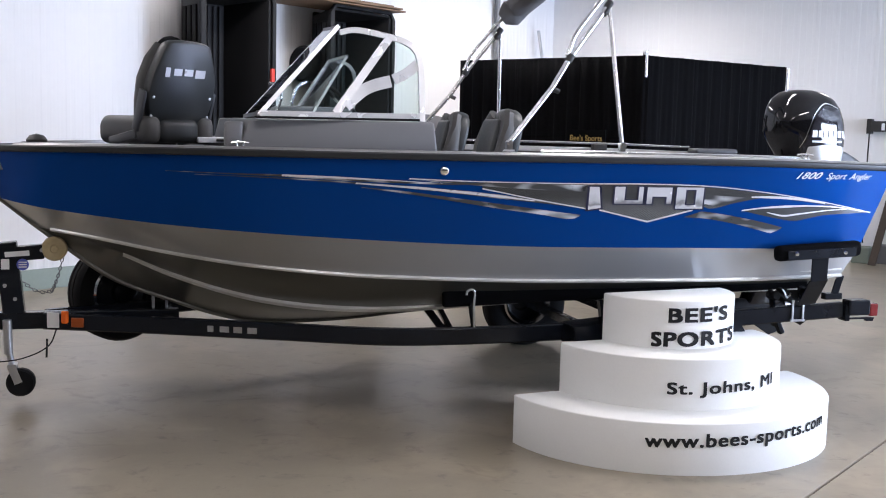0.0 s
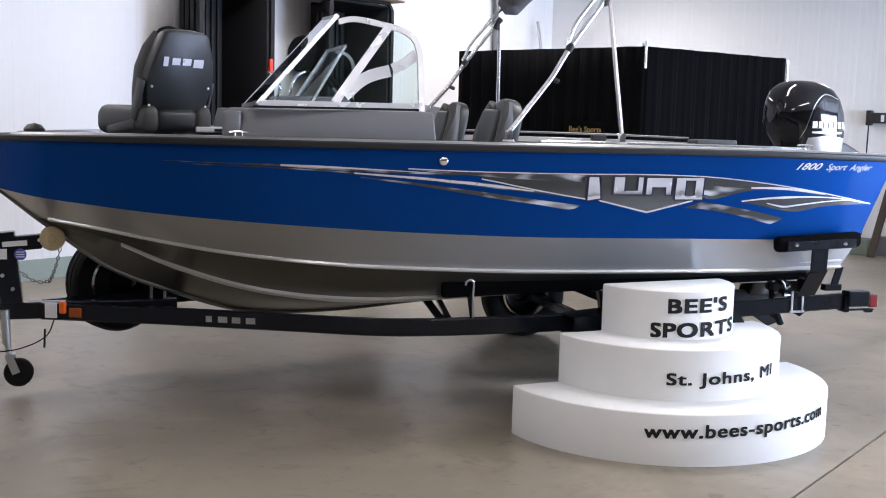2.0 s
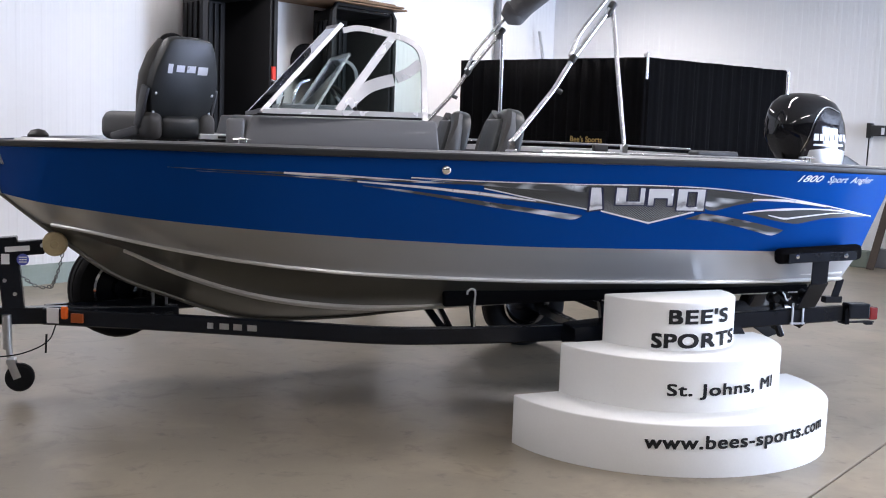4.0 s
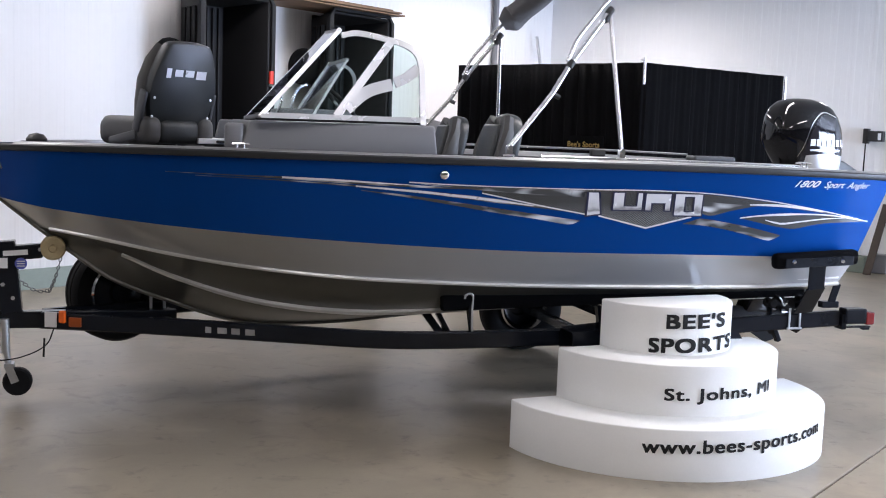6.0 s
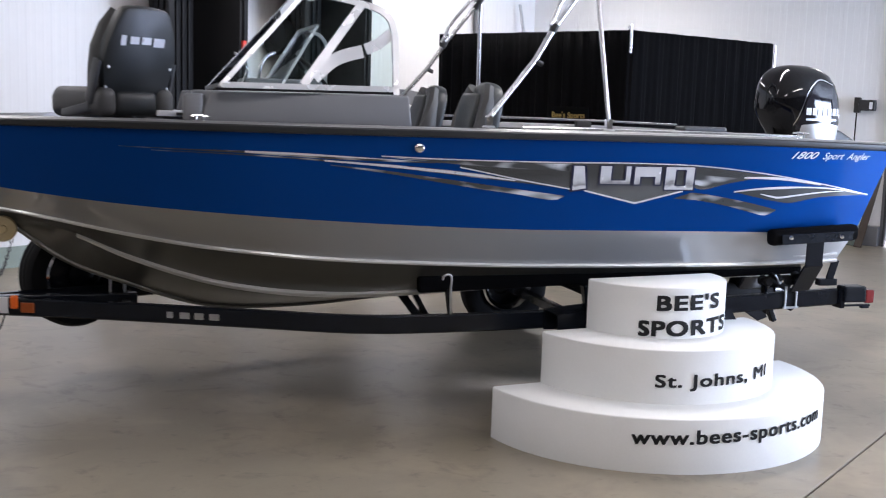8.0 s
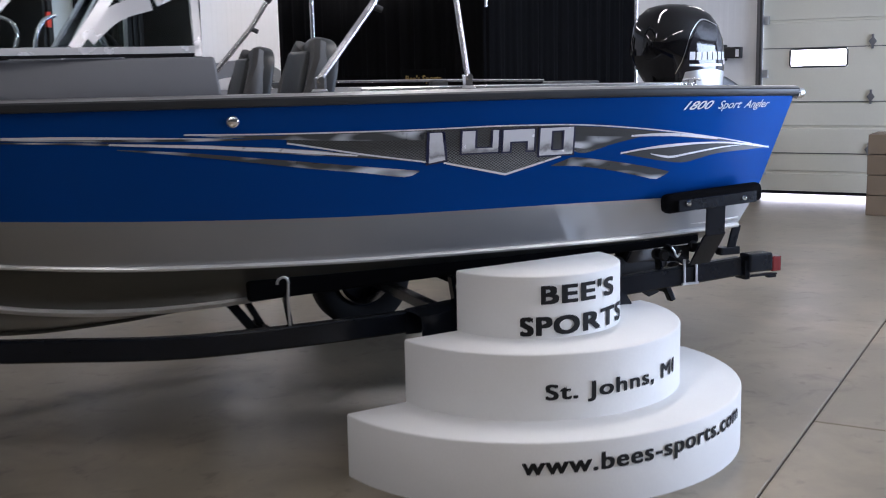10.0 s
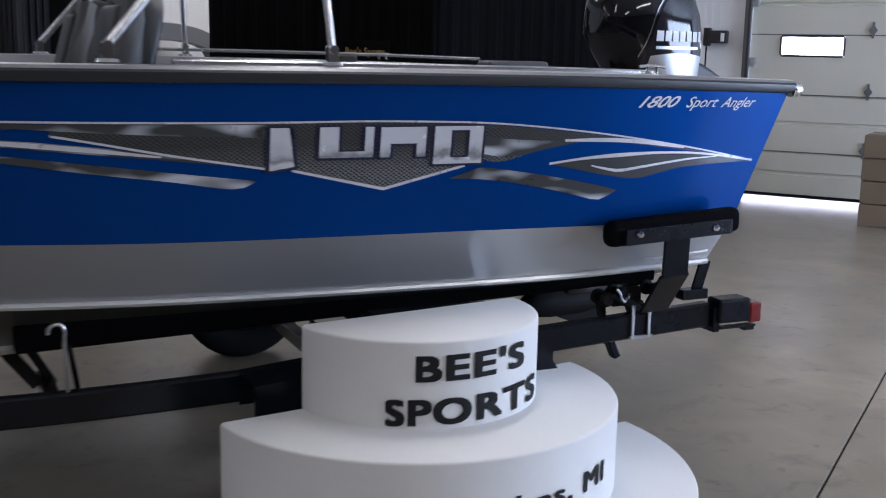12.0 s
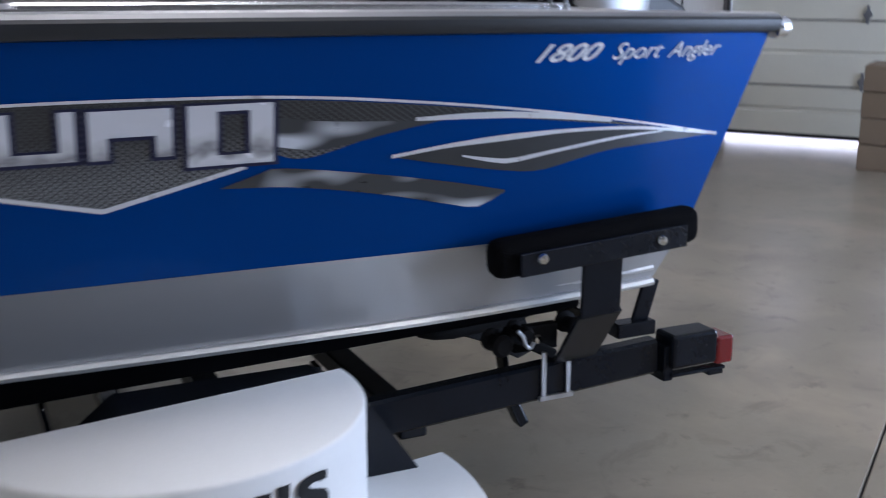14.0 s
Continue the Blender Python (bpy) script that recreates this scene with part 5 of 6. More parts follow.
for s in (-1, 1):
    foot, elbow, clamp, joint = Vector((-2.63, s * 1.085, 1.60)), Vector((-2.37, s * 1.03, 1.905)), Vector((-2.26, s * 1.005, 2.075)), Vector((-2.02, s * 0.965, 2.385))
    sf = Vector((-1.965, s * 1.10, 1.60))
    put("main_tube", tube([foot, elbow, clamp, joint], 0.0145, 12), M_ALU, bim, smooth=True)
    run = (joint - clamp).normalized()
    out = Vector((-run.z, 0, run.x)).normalized()
    put("second_tube", tube([clamp + out * 0.024, clamp + run * 0.05 + out * 0.034, clamp + run * 0.11 + out * 0.052, clamp + run * 0.17 + out * 0.056, joint + out * 0.050, joint + run * 0.14 + out * 0.034], 0.0115, 12), M_ALU, bim, smooth=True)
    put("strut", tube([sf, joint + Vector((0.005, 0, -0.02))], 0.0125, 12), M_ALU, bim, smooth=True)
    for p, w in ((clamp, clamp - elbow), (joint, joint - clamp), (joint + Vector((-0.02, 0, -0.04)), joint - clamp)):
        put("clamp", lathe([(0.0, -0.022), (0.020, -0.022), (0.022, -0.016), (0.022, 0.016), (0.020, 0.022), (0.0, 0.022)], axis_pose(p, w), 14), M_BLACKPLASTIC, bim, smooth=True)
    put("clamp_knob", lathe([(0.0, -0.024), (0.014, -0.024), (0.014, 0.024), (0.0, 0.024)], axis_pose(elbow + Vector((0.02, 0, -0.01)), (1, 0, -0.4)), 12), M_BLACKPLASTIC, bim, smooth=True)
    for p in (foot, sf):
        put("deck_hinge", join(lathe([(0.0, 0.012), (0.03, 0.010), (0.036, 0.0), (0.0, 0.0)], axis_pose((p.x, p.y, 1.553), (0, 0, 1)), 16), box((p.x, p.y, 1.582), (0.032, 0.03, 0.05)), lathe([(0.0, -0.026), (0.014, -0.026), (0.014, 0.026), (0.0, 0.026)], axis_pose((p.x, p.y, 1.60), (0, 1, 0)), 12)), M_CHROME, bim, "chrome deck hinge", smooth=True)
arch = smooth_line([(-2.02, 0.93, 2.47), (-1.90, 0.86, 2.565), (-1.80, 0.5, 2.72), (-1.85, 0, 2.79), (-1.88, -0.5, 2.74), (-1.92, -0.82, 2.59), (-1.95, -0.90, 2.50)], 8)
v, f = [], []
k = 28
for i, p in enumerate(arch):
    d = (arch[min(i + 1, len(arch) - 1)] - arch[max(i - 1, 0)]).normalized()
    a = d.cross(Vector((1, 0, 0.3))).normalized()
    b = a.cross(d)
    e = min(1.0, 0.5 + 0.12 * min(i, len(arch) - 1 - i))
    for j in range(k):
        q = 6.2832 * j / k
        r = 1 + 0.07 * math.sin(3 * q + i * 0.23) + 0.06 * abs(math.sin(2.5 * q - i * 0.35)) + 0.03 * math.sin(9 * q + i * 1.1) - 0.10 * math.exp(-((q - 1.9) / 0.12) ** 2)
        v.append(p + a * (0.074 * e * r * math.cos(q)) + b * (0.108 * e * r * math.sin(q)))
for i in range(len(arch) - 1):
    for j in range(k):
        f.append((i * k + j, i * k + (j + 1) % k, (i + 1) * k + (j + 1) % k, (i + 1) * k + j))
f += [tuple(range(k)), tuple(range((len(arch) - 1) * k, len(arch) * k))[::-1]]
put("boot", (v, f), M_BOOT, bim, "grey canvas storage boot", smooth=True)

# ---- outboard motor ----
MM = pose(-0.03, 0.08, 0, 0, 0, 9)
motor = thing("outboard_motor", MM @ Vector((0, 0, 1.36)), "black outboard motor with a glossy cowl hung on the transom", "outboard motor")


def cowl_point(hl, hw, z, cx, j, n=40, e=0.62):
    a = 6.283185 * j / n
    c, s = math.cos(a), math.sin(a)
    taper = 1.0 - 0.22 * max(-c, 0.0)
    return MM @ Vector((cx + hl * math.copysign(abs(c) ** e, c), hw * taper * math.copysign(abs(s) ** e, s), z))


secs = [(0.140, 0.13, 1.40, 0.09), (0.177, 0.165, 1.43, 0.09), (0.209, 0.185, 1.50, 0.07), (0.256, 0.20, 1.60, 0.035), (0.293, 0.205, 1.70, 0.0), (0.284, 0.20, 1.79, -0.005), (0.260, 0.185, 1.87, -0.012), (0.223, 0.158, 1.93, -0.02), (0.163, 0.115, 1.975, -0.025), (0.084, 0.06, 1.995, -0.03), (0.009, 0.008, 2.0, -0.03)]
v, f = [], []
for q in secs:
    v += [cowl_point(*q, j) for j in range(40)]
for q in range(len(secs) - 1):
    for j in range(40):
        f.append((q * 40 + j, q * 40 + (j + 1) % 40, (q + 1) * 40 + (j + 1) % 40, (q + 1) * 40 + j))
f += [tuple(range(40)), tuple(range((len(secs) - 1) * 40, len(secs) * 40))[::-1]]
cowl = put("cowl", (v, f), M_BLACKPAINT, motor, "glossy black cowl", smooth=True)


def cowl_skin(x, z, out, s=-1):
    zs = [q[2] for q in secs]
    hl, hw, cx = (float(np.interp(z, zs, [q[k] for q in secs])) for k in (0, 1, 3))
    c = max(-1, min(1, (x - cx) / hl))
    a = abs(c) ** (1 / 0.62)
    y = hw * (1.0 - 0.22 * max(-math.copysign(a, c), 0.0)) * (max(0.0, 1 - a * a) ** 0.5) ** 0.62
    return MM @ Vector((x, s * (y + out), z))


def cowl_patch(name, upper, lower, mat, out, s, label="", n=14, rows=5):
    v, f = [], []
    x0, x1 = upper[0][0], upper[-1][0]
    for i in range(n + 1):
        x = x0 + (x1 - x0) * i / n
        zu, zl = (float(np.interp(x, [p[0] for p in q], [p[1] for p in q])) for q in (upper, lower))
        v += [cowl_skin(x, zu + (zl - zu) * r / (rows - 1), out, s) for r in range(rows)]
    for i in range(n):
        for r in range(rows - 1):
            f.append((i * rows + r, i * rows + r + 1, (i + 1) * rows + r + 1, (i + 1) * rows + r))
    put(name, (v, f), mat, cowl, label, smooth=True)


M_COWLPANEL = mk("dark_grey_cowl_panel", (0.014, 0.013, 0.017), 0.07, 0.0, 0.1, 8, 90, 0.0, 0.0, 0.03, spec=0.4)
for s in (-1, 1):
    cowl_patch("side_panel", curve2([(-0.13, 1.60), (-0.06, 1.80), (0.04, 1.885), (0.16, 1.86), (0.25, 1.76)]), curve2([(-0.13, 1.57), (-0.06, 1.55), (0.04, 1.545), (0.16, 1.55), (0.25, 1.58)]), M_COWLPANEL, 0.002, s, "dark grey side panel")
    for x0, x1 in ((-0.085, -0.045), (-0.035, 0.0), (0.01, 0.045), (0.055, 0.09), (0.10, 0.135), (0.145, 0.18), (0.19, 0.215)):
        cowl_patch("mark_bar", [(x0, 1.715), (x1, 1.715)], [(x0, 1.668), (x1, 1.668)], M_WHITEPRINT, 0.0045, s, "white maker's mark bar", 3, 3)
    # lighter lower panel, silvered to carry the white reflection of the bay
    cowl_patch("lower_panel", curve2([(-0.10, 1.600), (0.0, 1.612), (0.12, 1.612), (0.235, 1.600)]), curve2([(-0.10, 1.52), (0.0, 1.49), (0.12, 1.485), (0.235, 1.50)]), M_ZINC, 0.0035, s, "lower panel, its bright silver standing in for the bay's reflection")
    cowl_patch("mark_bar", [(-0.08, 1.645), (0.19, 1.645)], [(-0.08, 1.632), (0.19, 1.632)], M_ZINC, 0.0045, s, "grey pinstripe", 8, 3)
    cowl_patch("chrome_edge", curve2([(-0.15, 1.60), (-0.08, 1.81), (0.03, 1.905), (0.16, 1.875)]), curve2([(-0.15, 1.585), (-0.08, 1.80), (0.03, 1.897), (0.16, 1.868)]), M_CHROME, 0.004, s, "bright cowl trim", 16, 3)
put("lower_cowl", lathe([(0.0, 1.20), (0.12, 1.20), (0.14, 1.26), (0.15, 1.36), (0.16, 1.42), (0.0, 1.42)], MM @ Matrix.Translation((0.06, 0, 0)) @ Matrix.Diagonal((1.15, 0.85, 1, 1)), 24), M_BLACKPLASTIC, motor, smooth=True)
put("cowl_skirt", move(prism([(0.05, 1.585), (0.20, 1.60), (0.33, 1.565), (0.47, 1.50), (0.47, 1.45), (0.05, 1.42)], Matrix.Identity(4), 0.24), MM), M_BLACKPLASTIC, motor, "black lower cowl skirt", bevel=0.02, seg=2)
put("midsection", move(prism([(-0.10, 1.25), (0.13, 1.25), (0.12, 0.9), (0.02, 0.62), (-0.16, 0.47), (-0.46, 0.47), (-0.40, 0.62), (-0.14, 0.9)], Matrix.Identity(4), 0.13), MM), M_BLACKPAINT, motor, bevel=0.03, seg=3, smooth=True)
bullet = [(-0.66, 0.004), (-0.655, 0.022), (-0.63, 0.045), (-0.58, 0.062), (-0.50, 0.072), (-0.30, 0.072), (-0.16, 0.050), (-0.10, 0.040)]
put("gearcase", move(lathe([(0.0, -0.662)] + [(r, x) for x, r in bullet] + [(0.0, -0.10)], axis_pose((0.0, 0, 0.455), (1, 0, 0)), 20), MM), M_RUBBER, motor, smooth=True)
put("skeg", move(prism([(-0.56, 0.43), (-0.18, 0.43), (-0.12, 0.27), (-0.20, 0.25), (-0.36, 0.345)], Matrix.Identity(4), 0.016), MM), M_RUBBER, motor, bevel=0.005)
put("cavitation_plate", move(box((-0.28, 0, 0.63), (0.46, 0.2, 0.016)), MM), M_RUBBER, motor, bevel=0.005)
prop = put("propeller", move(lathe([(0.0, 0.0), (0.05, 0.0), (0.045, 0.12), (0.0, 0.14)], axis_pose((-0.10, 0, 0.465), (1, 0, 0)), 16), MM), M_BLACKPAINT, motor, smooth=True)
for i in range(3):
    a = i * 2.094
    put("blade", move(prism([(0.04, -0.02), (0.10, -0.07), (0.17, -0.05), (0.18, 0.03), (0.12, 0.07), (0.04, 0.03)], Matrix.Translation((-0.04, 0, 0.465)) @ Matrix.Rotation(a, 4, "X") @ Matrix.Rotation(radians(60), 4, "Z"), 0.008), MM), M_BLACKPAINT, prop)
put("clamp_bracket", join(*[box((-0.23, y, 1.24), (0.16, 0.03, 0.36)) for y in (-0.03, 0.19)], box((-0.25, 0.08, 1.36), (0.09, 0.25, 0.06))), M_BLACKPLASTIC, motor, bevel=0.01)

# ---- trailer ----
trailer = thing("boat_trailer", (-2.6, 0, 0.0), "black painted steel bunk trailer carrying the boat", "boat trailer")
rail_path = smooth_line([(-5.12, -0.055, 0.49), (-4.42, -0.36, 0.497), (-3.75, -0.67, 0.50), (-3.30, -0.865, 0.50), (-2.95, -0.93, 0.503), (-2.4, -0.945, 0.51), (-1.8, -0.945, 0.53), (-1.08, -0.945, 0.568), (-0.36, -0.945, 0.603)], 5)
RW, RH = 0.05, 0.098
rp = [(-RW / 2, -RH / 2 + 0.008), (-RW / 2 + 0.008, -RH / 2), (RW / 2 - 0.008, -RH / 2), (RW / 2, -RH / 2 + 0.008), (RW / 2, RH / 2 - 0.008), (RW / 2 - 0.008, RH / 2), (-RW / 2 + 0.008, RH / 2), (-RW / 2, RH / 2 - 0.008)]
rail = sweep(rail_path, rp)
near_rail = put("side_rail", rail, M_TRAILER, trailer, "gloss black box-section side rail", smooth=True)
put("side_rail", mirror(rail), M_TRAILER, trailer, "gloss black box-section side rail", smooth=True)
put("tongue", beam((-6.45, 0, 0.485), (-4.35, 0, 0.49), 0.075, 0.10), M_TRAILER, trailer, bevel=0.008)
put("coupler", join(beam((-6.72, 0, 0.50), (-6.42, 0, 0.50), 0.09, 0.07), lathe([(0.0, 0.09), (0.05, 0.08), (0.06, 0.02), (0.06, -0.04), (0.0, -0.04)], axis_pose((-6.72, 0, 0.48), (0, 0, 1)), 16)), M_ZINC, trailer, smooth=True)
for x, z in ((-4.42, 0.485), (-1.45, 0.46), (-1.06, 0.50)):
    hb = 0.91 if x > -3.0 else 0.80 if x > -3.3 else 0.36
    put("cross_member", beam((x, -hb, z), (x, hb, z), 0.06, 0.075, (1, 0, 0)), M_TRAILER, trailer, bevel=0.006)
put("axle", beam((-1.68, -1.08, 0.345), (-1.68, 1.08, 0.345), 0.06, 0.06), M_TRAILER, trailer, bevel=0.005)
# carpeted bunks with brackets
for s in (-1, 1):
    put("bunk", beam((-2.90, s * 0.78, 0.690), (-0.52, s * 0.80, 0.768), 0.05, 0.092), M_CARPET, trailer, "black carpeted bunk", bevel=0.012)
    for x in (-2.76, -1.95, -1.3, -0.78):
        put("bunk_bracket", beam((x + 0.05, s * 0.80, 0.48), (x + 0.02, s * 0.80, 0.67), 0.05, 0.016, (1, 0, 0)), M_TRAILER, trailer, bevel=0.003)
    put("bunk_prop", join(beam((-2.945, s * 0.50, 0.625), (-2.815, s * 0.50, 0.455), 0.045, 0.045, (0, 1, 0)), beam((-2.86, s * 0.50, 0.625), (-2.765, s * 0.50, 0.455), 0.03, 0.055, (0, 1, 0)), beam((-2.79, s * 0.42, 0.455), (-2.79, s * 0.93, 0.475), 0.05, 0.05)), M_TRAILER, trailer, bevel=0.006)
put("tie_rod", tube(smooth_line([(-2.812, -0.960, 0.742), (-2.807, -0.962, 0.762), (-2.785, -0.965, 0.772), (-2.765, -0.965, 0.755), (-2.768, -0.965, 0.68), (-2.760, -0.950, 0.555)], 4), 0.006, 8), M_ZINC, trailer, "bright tie-down hook", smooth=True)


def wheel(th, c, way, r=0.325, w=0.2, rim_mat=M_CHROME):
    m = axis_pose(c, way)
    h = w / 2
    ty = put("wheel", lathe([(0.185, -h * 0.8), (0.22, -h), (0.29, -h), (r - 0.012, -h * 0.86), (r, -h * 0.6), (r, -0.035), (r - 0.008, -0.03), (r - 0.008, -0.022), (r, -0.017), (r, 0.017), (r - 0.008, 0.022), (r - 0.008, 0.03), (r, 0.035), (r, h * 0.6), (r - 0.012, h * 0.86), (0.29, h), (0.22, h), (0.185, h * 0.8), (0.185, -h * 0.8)], m, 40, False), M_RUBBER, th, "black road tyre", smooth=True)
    put("rim", lathe([(0.188, -h * 0.75), (0.175, -h * 0.72), (0.16, h * 0.2), (0.13, h * 0.45), (0.07, h * 0.5), (0.06, h * 0.8), (0.0, h * 0.85)], m, 32, False), rim_mat, ty, "bright galvanised rim", smooth=True)
    put("rim_lip", lathe([(0.188, h * 0.72), (0.200, h * 0.92), (0.188, h * 1.02), (0.165, h * 0.6), (0.16, h * 0.2)], m, 32, False), M_CHROME, ty, smooth=True)
    return ty


AXLE_X = -1.68
for s, wheel_y in ((-1, 1.085), (1, 1.20)):
    tyre = wheel(trailer, (AXLE_X, s * wheel_y, 0.325), (0, s, 0), 0.325, 0.17, M_TRAILER)
    put("inner_lip", lathe([(0.150, -0.060), (0.178, -0.104), (0.190, -0.090), (0.176, -0.068)], axis_pose((AXLE_X, s * wheel_y, 0.345), (0, s, 0)), 32, False), M_CHROME, tyre, "bright rim lip", smooth=True)
    # folded fender: flat top with sloping ends, and a skirt on either side of the tyre
    yi, yo = s * (wheel_y - 0.10), s * (wheel_y + 0.10)
    skirt = [(-1.13, 0.465), (-1.28, 0.690), (-1.36, 0.735), (-1.80, 0.735), (-1.97, 0.600), (-2.24, 0.575), (-2.24, 0.465), (-2.02, 0.465), (-1.93, 0.58), (-1.80, 0.680), (-1.56, 0.680), (-1.40, 0.58), (-1.33, 0.465)]
    plate = prism(skirt, Matrix.Translation((0, yo - s * 0.004, 0)), 0.008)
    inner = prism(skirt, Matrix.Translation((0, yi + s * 0.004, 0)), 0.008)
    v = [(x, y, z + dz) for x, z in skirt[:6] for y in (yi, yo) for dz in (0.0, 0.006)]
    f = [q for i in range(5) for q in [(4 * i + a, 4 * i + b, 4 * i + b + 4, 4 * i + a + 4) for a, b in ((0, 1), (1, 3), (3, 2), (2, 0))]] + [(0, 2, 3, 1), (20, 21, 23, 22)]
    fender = put("fender", ([Vector(q) for q in v], f), M_TRAILER, trailer, "black folded steel fender")
    put("skirt", plate, M_TRAILER, fender)
    put("skirt", inner, M_TRAILER, fender)
# spare wheel on the tongue frame
spare_way = Vector((0.42, -0.9, 0.0))
wheel(trailer, (-4.705, 0.34, 0.60), spare_way, 0.31, 0.18, M_TRAILER)
put("spare_bracket", join(tube([(-4.50, 0.10, 0.52), (-4.50, 0.10, 0.66)], 0.009, 8), tube([(-4.42, 0.12, 0.52), (-4.42, 0.12, 0.66)], 0.009, 8), box((-4.46, 0.11, 0.67), (0.16, 0.05, 0.03))), M_ZINC, trailer, smooth=True)
# winch post, bow roller, chain
post = put("winch_post", join(beam((-5.29, 0, 0.53), (-5.33, 0, 0.95), 0.09, 0.12, (1, 0, 0)), beam((-5.40, 0, 0.872), (-5.12, 0, 0.895), 0.08, 0.085)), M_TRAILER, trailer, "black winch post", bevel=0.008)
put("sticker", box((-5.265, -0.047, 0.885), (0.135, 0.003, 0.03), Matrix.Rotation(radians(-4), 4, "Y")), M_STICKER, post, "white label")
put("sticker", box((-5.33, -0.05, 0.825), (0.045, 0.003, 0.06)), M_STICKER, post, "white label")
put("sticker", lathe([(0.0, 0.002), (0.034, 0.002), (0.034, 0.0), (0.0, 0.0)], axis_pose((-5.235, -0.047, 0.822), (0, -1, 0)), 24), M_BLUESTICK, post, "round blue and white sticker")
for dz in (-0.014, 0.0, 0.014):
    put("sticker_print", box((-5.235, -0.0495, 0.822 + dz), (0.044, 0.001, 0.006)), M_STICKER, post)
put("bolt", join(*[lathe([(0.0, 0.008), (0.012, 0.008), (0.012, 0.0), (0.0, 0.0)], axis_pose(p, (0, -1, 0)), 6) for p in ((-5.335, -0.048, 0.70), (-5.28, -0.048, 0.62), (-5.13, -0.042, 0.905))]), M_ZINC, post)
put("bow_roller", lathe([(0.0, -0.062), (0.02, -0.062), (0.024, -0.055), (0.05, -0.055), (0.067, -0.05), (0.073, -0.03), (0.055, 0.0), (0.073, 0.03), (0.067, 0.05), (0.05, 0.055), (0.024, 0.055), (0.02, 0.062), (0.0, 0.062)], axis_pose((-5.06, 0, 0.912), (0, 1, 0)), 28), M_ROLLER, trailer, "cream rubber bow roller", smooth=True)
link = None
for a, b, n in (((-5.01, -0.03, 0.885), (-5.08, -0.03, 0.66), 12), ((-5.24, -0.06, 0.73), (-5.08, -0.03, 0.66), 8)):
    a, b = Vector(a), Vector(b)
    for i in range(n):
        p = a.lerp(b, (i + 0.5) / n) + Vector((0, 0, -0.03 * math.sin(math.pi * (i + 0.5) / n)))
        m = axis_pose(p, b - a) @ Matrix.Rotation(radians(90) * (i % 2), 4, "Z")
        put("chain_link", sweep([m @ Vector((0.008 * math.cos(q), 0, 0.014 * math.sin(q))) for q in np.linspace(0, 6.2832, 10, endpoint=False)], ring(0.0028, 5), tuple(m.to_3x3() @ Vector((0, 1, 0))), False, True), M_TRIM, trailer)
# jack with its wheel
put("jack", join(tube([(-5.325, -0.06, 0.50), (-5.32, -0.06, 0.30)], 0.026, 14), tube([(-5.32, -0.06, 0.34), (-5.30, -0.06, 0.20)], 0.019, 14)), M_ZINC, trailer, "zinc tongue jack", smooth=True)
put("jack_fork", join(*[beam((-5.305, y, 0.235), (-5.265, y, 0.13), 0.006, 0.045, (1, 0, 0.5)) for y in (-0.10, -0.02)], box((-5.30, -0.06, 0.235), (0.05, 0.088, 0.012))), M_ZINC, trailer)
put("jack_wheel", lathe([(0.0, -0.03), (0.05, -0.03), (0.07, -0.032), (0.082, -0.02), (0.082, 0.02), (0.07, 0.032), (0.05, 0.03), (0.0, 0.03)], axis_pose((-5.255, -0.06, 0.13), (0, 1, 0)), 26), M_RUBBER, trailer, "black jack wheel", smooth=True)
put("wire", tube(smooth_line([(-5.05, -0.12, 0.45), (-5.09, -0.14, 0.36), (-5.2, -0.15, 0.30), (-5.36, -0.14, 0.27), (-5.8, -0.1, 0.25), (-6.3, -0.05, 0.4)], 5), 0.004, 6), M_RUBBER, trailer, smooth=True)
put("wire", tube([(-5.10, -0.15, 0.40), (-5.105, -0.15, 0.29)], 0.006, 6), M_RUBBER, trailer)
# lights and labels on the near rail
def on_rail(x, dz, out):
    xs = [p.x for p in rail_path]
    y, z = (float(np.interp(x, xs, [p[k] for p in rail_path])) for k in (1, 2))
    i = min(range(len(rail_path) - 1), key=lambda q: abs(rail_path[q].x - x))
    d = (rail_path[i + 1] - rail_path[i]).normalized()
    nrm = Vector((d.y, -d.x, 0)).normalized()
    return Vector((x, y, z + dz)) + nrm * (RW / 2 + out), d, nrm


def rail_plate(name, x0, x1, z0, z1, th_, mat, label="", bev=0.004):
    a, d, nrm = on_rail((x0 + x1) / 2, (z0 + z1) / 2, th_ / 2)
    m = Matrix((tuple(d), tuple(nrm), (0, 0, 1))).transposed().to_4x4()
    put(name, box(a, (abs(x1 - x0), th_, z1 - z0), m), mat, near_rail, label, bevel=bev)


rail_plate("marker_light", -5.005, -4.965, -0.005, 0.07, 0.03, M_AMBER, "amber marker lamp", 0.01)
rail_plate("marker_reflector", -4.955, -4.88, -0.025, 0.03, 0.015, mk("dim_amber_lens", (0.30, 0.065, 0.01), 0.3, 0.0, 0.15, 20, 90), "amber reflector")
rail_plate("label_plate", -5.095, -5.02, -0.035, 0.055, 0.006, M_STICKER, "silvery certification label")
for x0, x1 in ((-4.20, -4.165), (-4.135, -4.08), (-4.06, -4.01), (-3.985, -3.93)):
    rail_plate("mark", x0, x1, -0.017, 0.017, 0.003, M_ZINC, "pale maker's mark bar", 0.0)
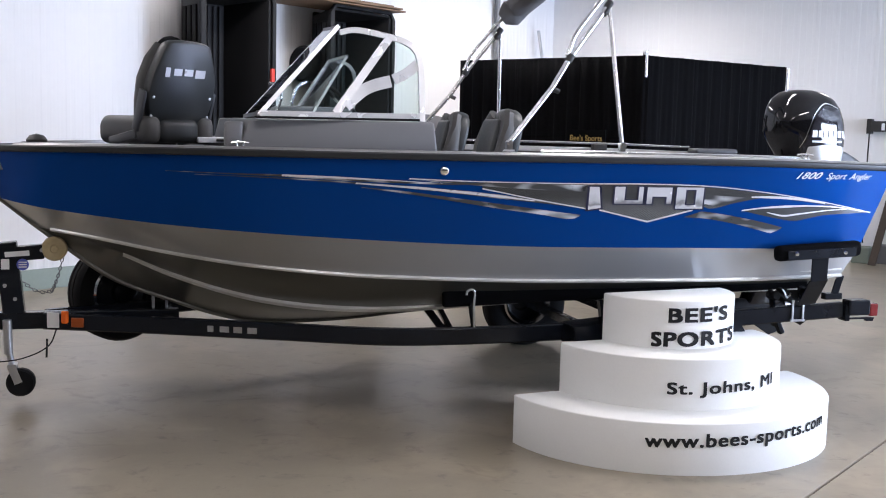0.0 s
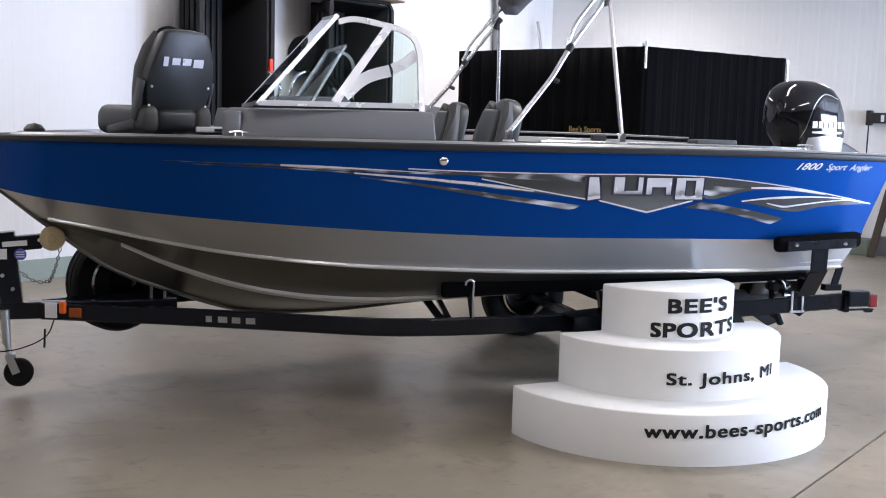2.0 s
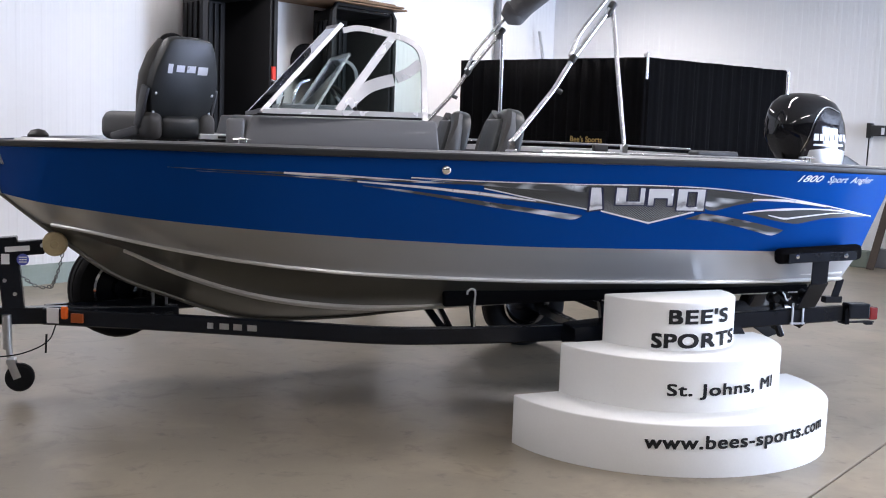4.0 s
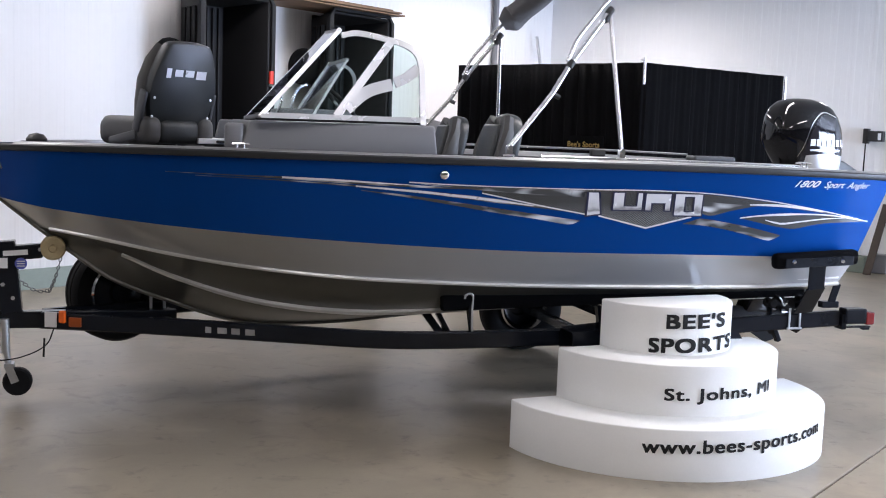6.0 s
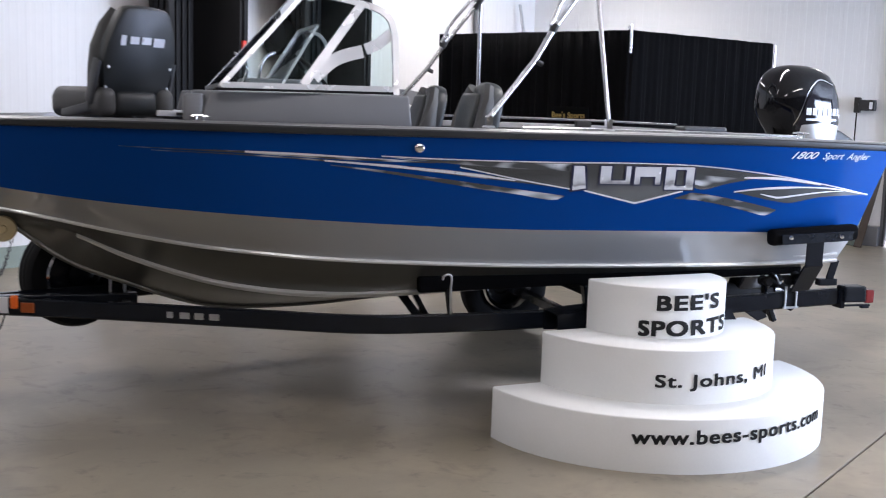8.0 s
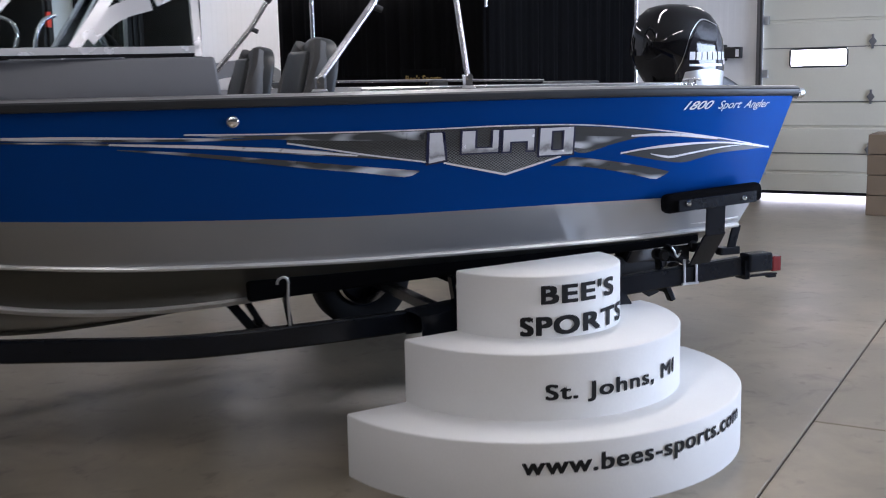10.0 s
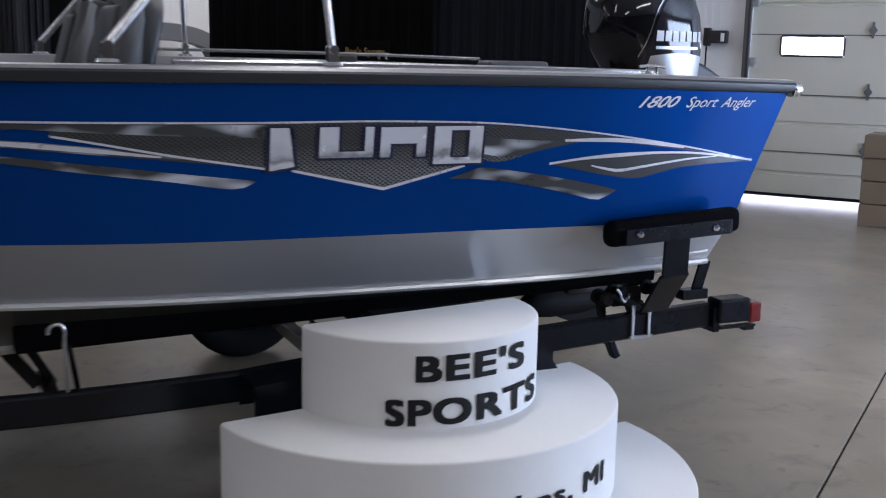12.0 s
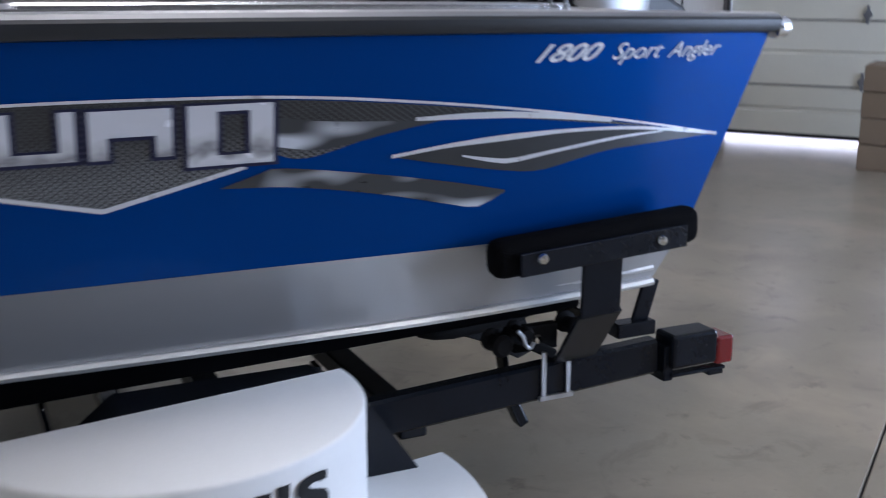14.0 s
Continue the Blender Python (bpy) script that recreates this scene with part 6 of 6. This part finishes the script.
# aft side guide: padded board, arm, clamp
for s in (-1, 1):
    g = put("side_guide", beam((-0.966, s * 1.135, 0.980), (-0.372, s * 1.105, 1.008), 0.075, 0.094), M_CARPET, trailer, "black padded side guide", bevel=0.030, seg=3, smooth=True)
    put("guide_plate", beam((-0.912, s * 1.181, 0.972), (-0.428, s * 1.152, 0.990), 0.012, 0.056), M_TRAILER, g, bevel=0.003)
    for x, y, z in ((-0.856, 1.188, 0.984), (-0.508, 1.165, 0.987)):
        put("bolt", lathe([(0.0, 0.007), (0.011, 0.006), (0.014, 0.0), (0.0, 0.0)], axis_pose((x, s * y, z), (0, s, 0)), 12), M_CHROME, g, smooth=True)
    put("guide_arm", join(beam((-0.672, s * 1.155, 0.97), (-0.672, s * 1.150, 0.815), 0.012, 0.110, (1, 0, 0)), beam((-0.672, s * 1.150, 0.820), (-0.640, s * 0.99, 0.648), 0.012, 0.120, (1, 0, 0))), M_TRAILER, g, bevel=0.003)
    put("u_bolt", join(tube([(-0.722, s * 0.978, 0.672), (-0.722, s * 0.978, 0.547), (-0.722, s * 0.91, 0.540)], 0.0075, 8), tube([(-0.649, s * 0.978, 0.672), (-0.649, s * 0.978, 0.547), (-0.649, s * 0.91, 0.540)], 0.0075, 8), box((-0.685, s * 0.979, 0.547), (0.10, 0.010, 0.012))), M_ZINC, g, "bright zinc u-bolt", smooth=True)
    put("tie_bracket", join(beam((-0.37, s * 0.94, 0.82), (-0.41, s * 0.94, 0.69), 0.012, 0.05, (1, 0, 0)), box((-0.43, s * 0.945, 0.69), (0.12, 0.05, 0.04))), M_TRAILER, trailer, bevel=0.004)
    put("rear_bracket", join(box((-0.71, s * 0.90, 0.690), (0.13, 0.03, 0.07)), beam((-0.80, s * 0.905, 0.715), (-0.66, s * 0.915, 0.640), 0.03, 0.04, (0, 1, 0))), M_RUBBER, trailer, bevel=0.005)
    for x, z, r in ((-0.835, 0.700, 0.030), (-0.770, 0.722, 0.022), (-0.615, 0.720, 0.030), (-0.575, 0.695, 0.024)):
        put("strap_spool", lathe([(0.0, -0.045), (r * 0.7, -0.045), (r, -0.034), (r, -0.026), (r * 0.6, -0.02), (r * 0.6, 0.02), (r, 0.026), (r, 0.034), (r * 0.7, 0.045), (0.0, 0.045)], axis_pose((x, s * 0.93, z), (0, 1, 0)), 16), M_RUBBER, trailer, "black strap spool", smooth=True)
    put("strap_hook", tube(smooth_line([(-0.80, s * 0.975, 0.740), (-0.785, s * 0.978, 0.722), (-0.778, s * 0.980, 0.700), (-0.765, s * 0.978, 0.690), (-0.752, s * 0.975, 0.702)], 4), 0.0055, 8), M_ZINC, trailer, "bright strap hook", smooth=True)
    put("bracket_bolt", lathe([(0.0, 0.008), (0.010, 0.007), (0.013, 0.0), (0.0, 0.0)], axis_pose((-0.735, s * 0.963, 0.705), (0, s, 0)), 12), M_CHROME, trailer, smooth=True)
    tl = put("tail_lamp", box((-0.262, s * 0.965, 0.620), (0.15, 0.09, 0.096)), M_TRAILER, trailer, "black tail lamp housing", bevel=0.010)
    put("lens", box((-0.160, s * 0.965, 0.606), (0.058, 0.090, 0.080)), M_RED, tl, "red lens", bevel=0.008)
    put("lamp_bracket", join(box((-0.24, s * 0.985, 0.552), (0.18, 0.035, 0.010)), box((-0.335, s * 0.95, 0.585), (0.03, 0.08, 0.10)), box((-0.18, s * 0.985, 0.540), (0.05, 0.03, 0.014))), M_TRAILER, tl, bevel=0.003)
    put("mud_stop", beam((-0.805, s * 0.905, 0.58), (-0.745, s * 0.905, 0.455), 0.03, 0.045, (0, 1, 0)), M_TRAILER, trailer, bevel=0.006)
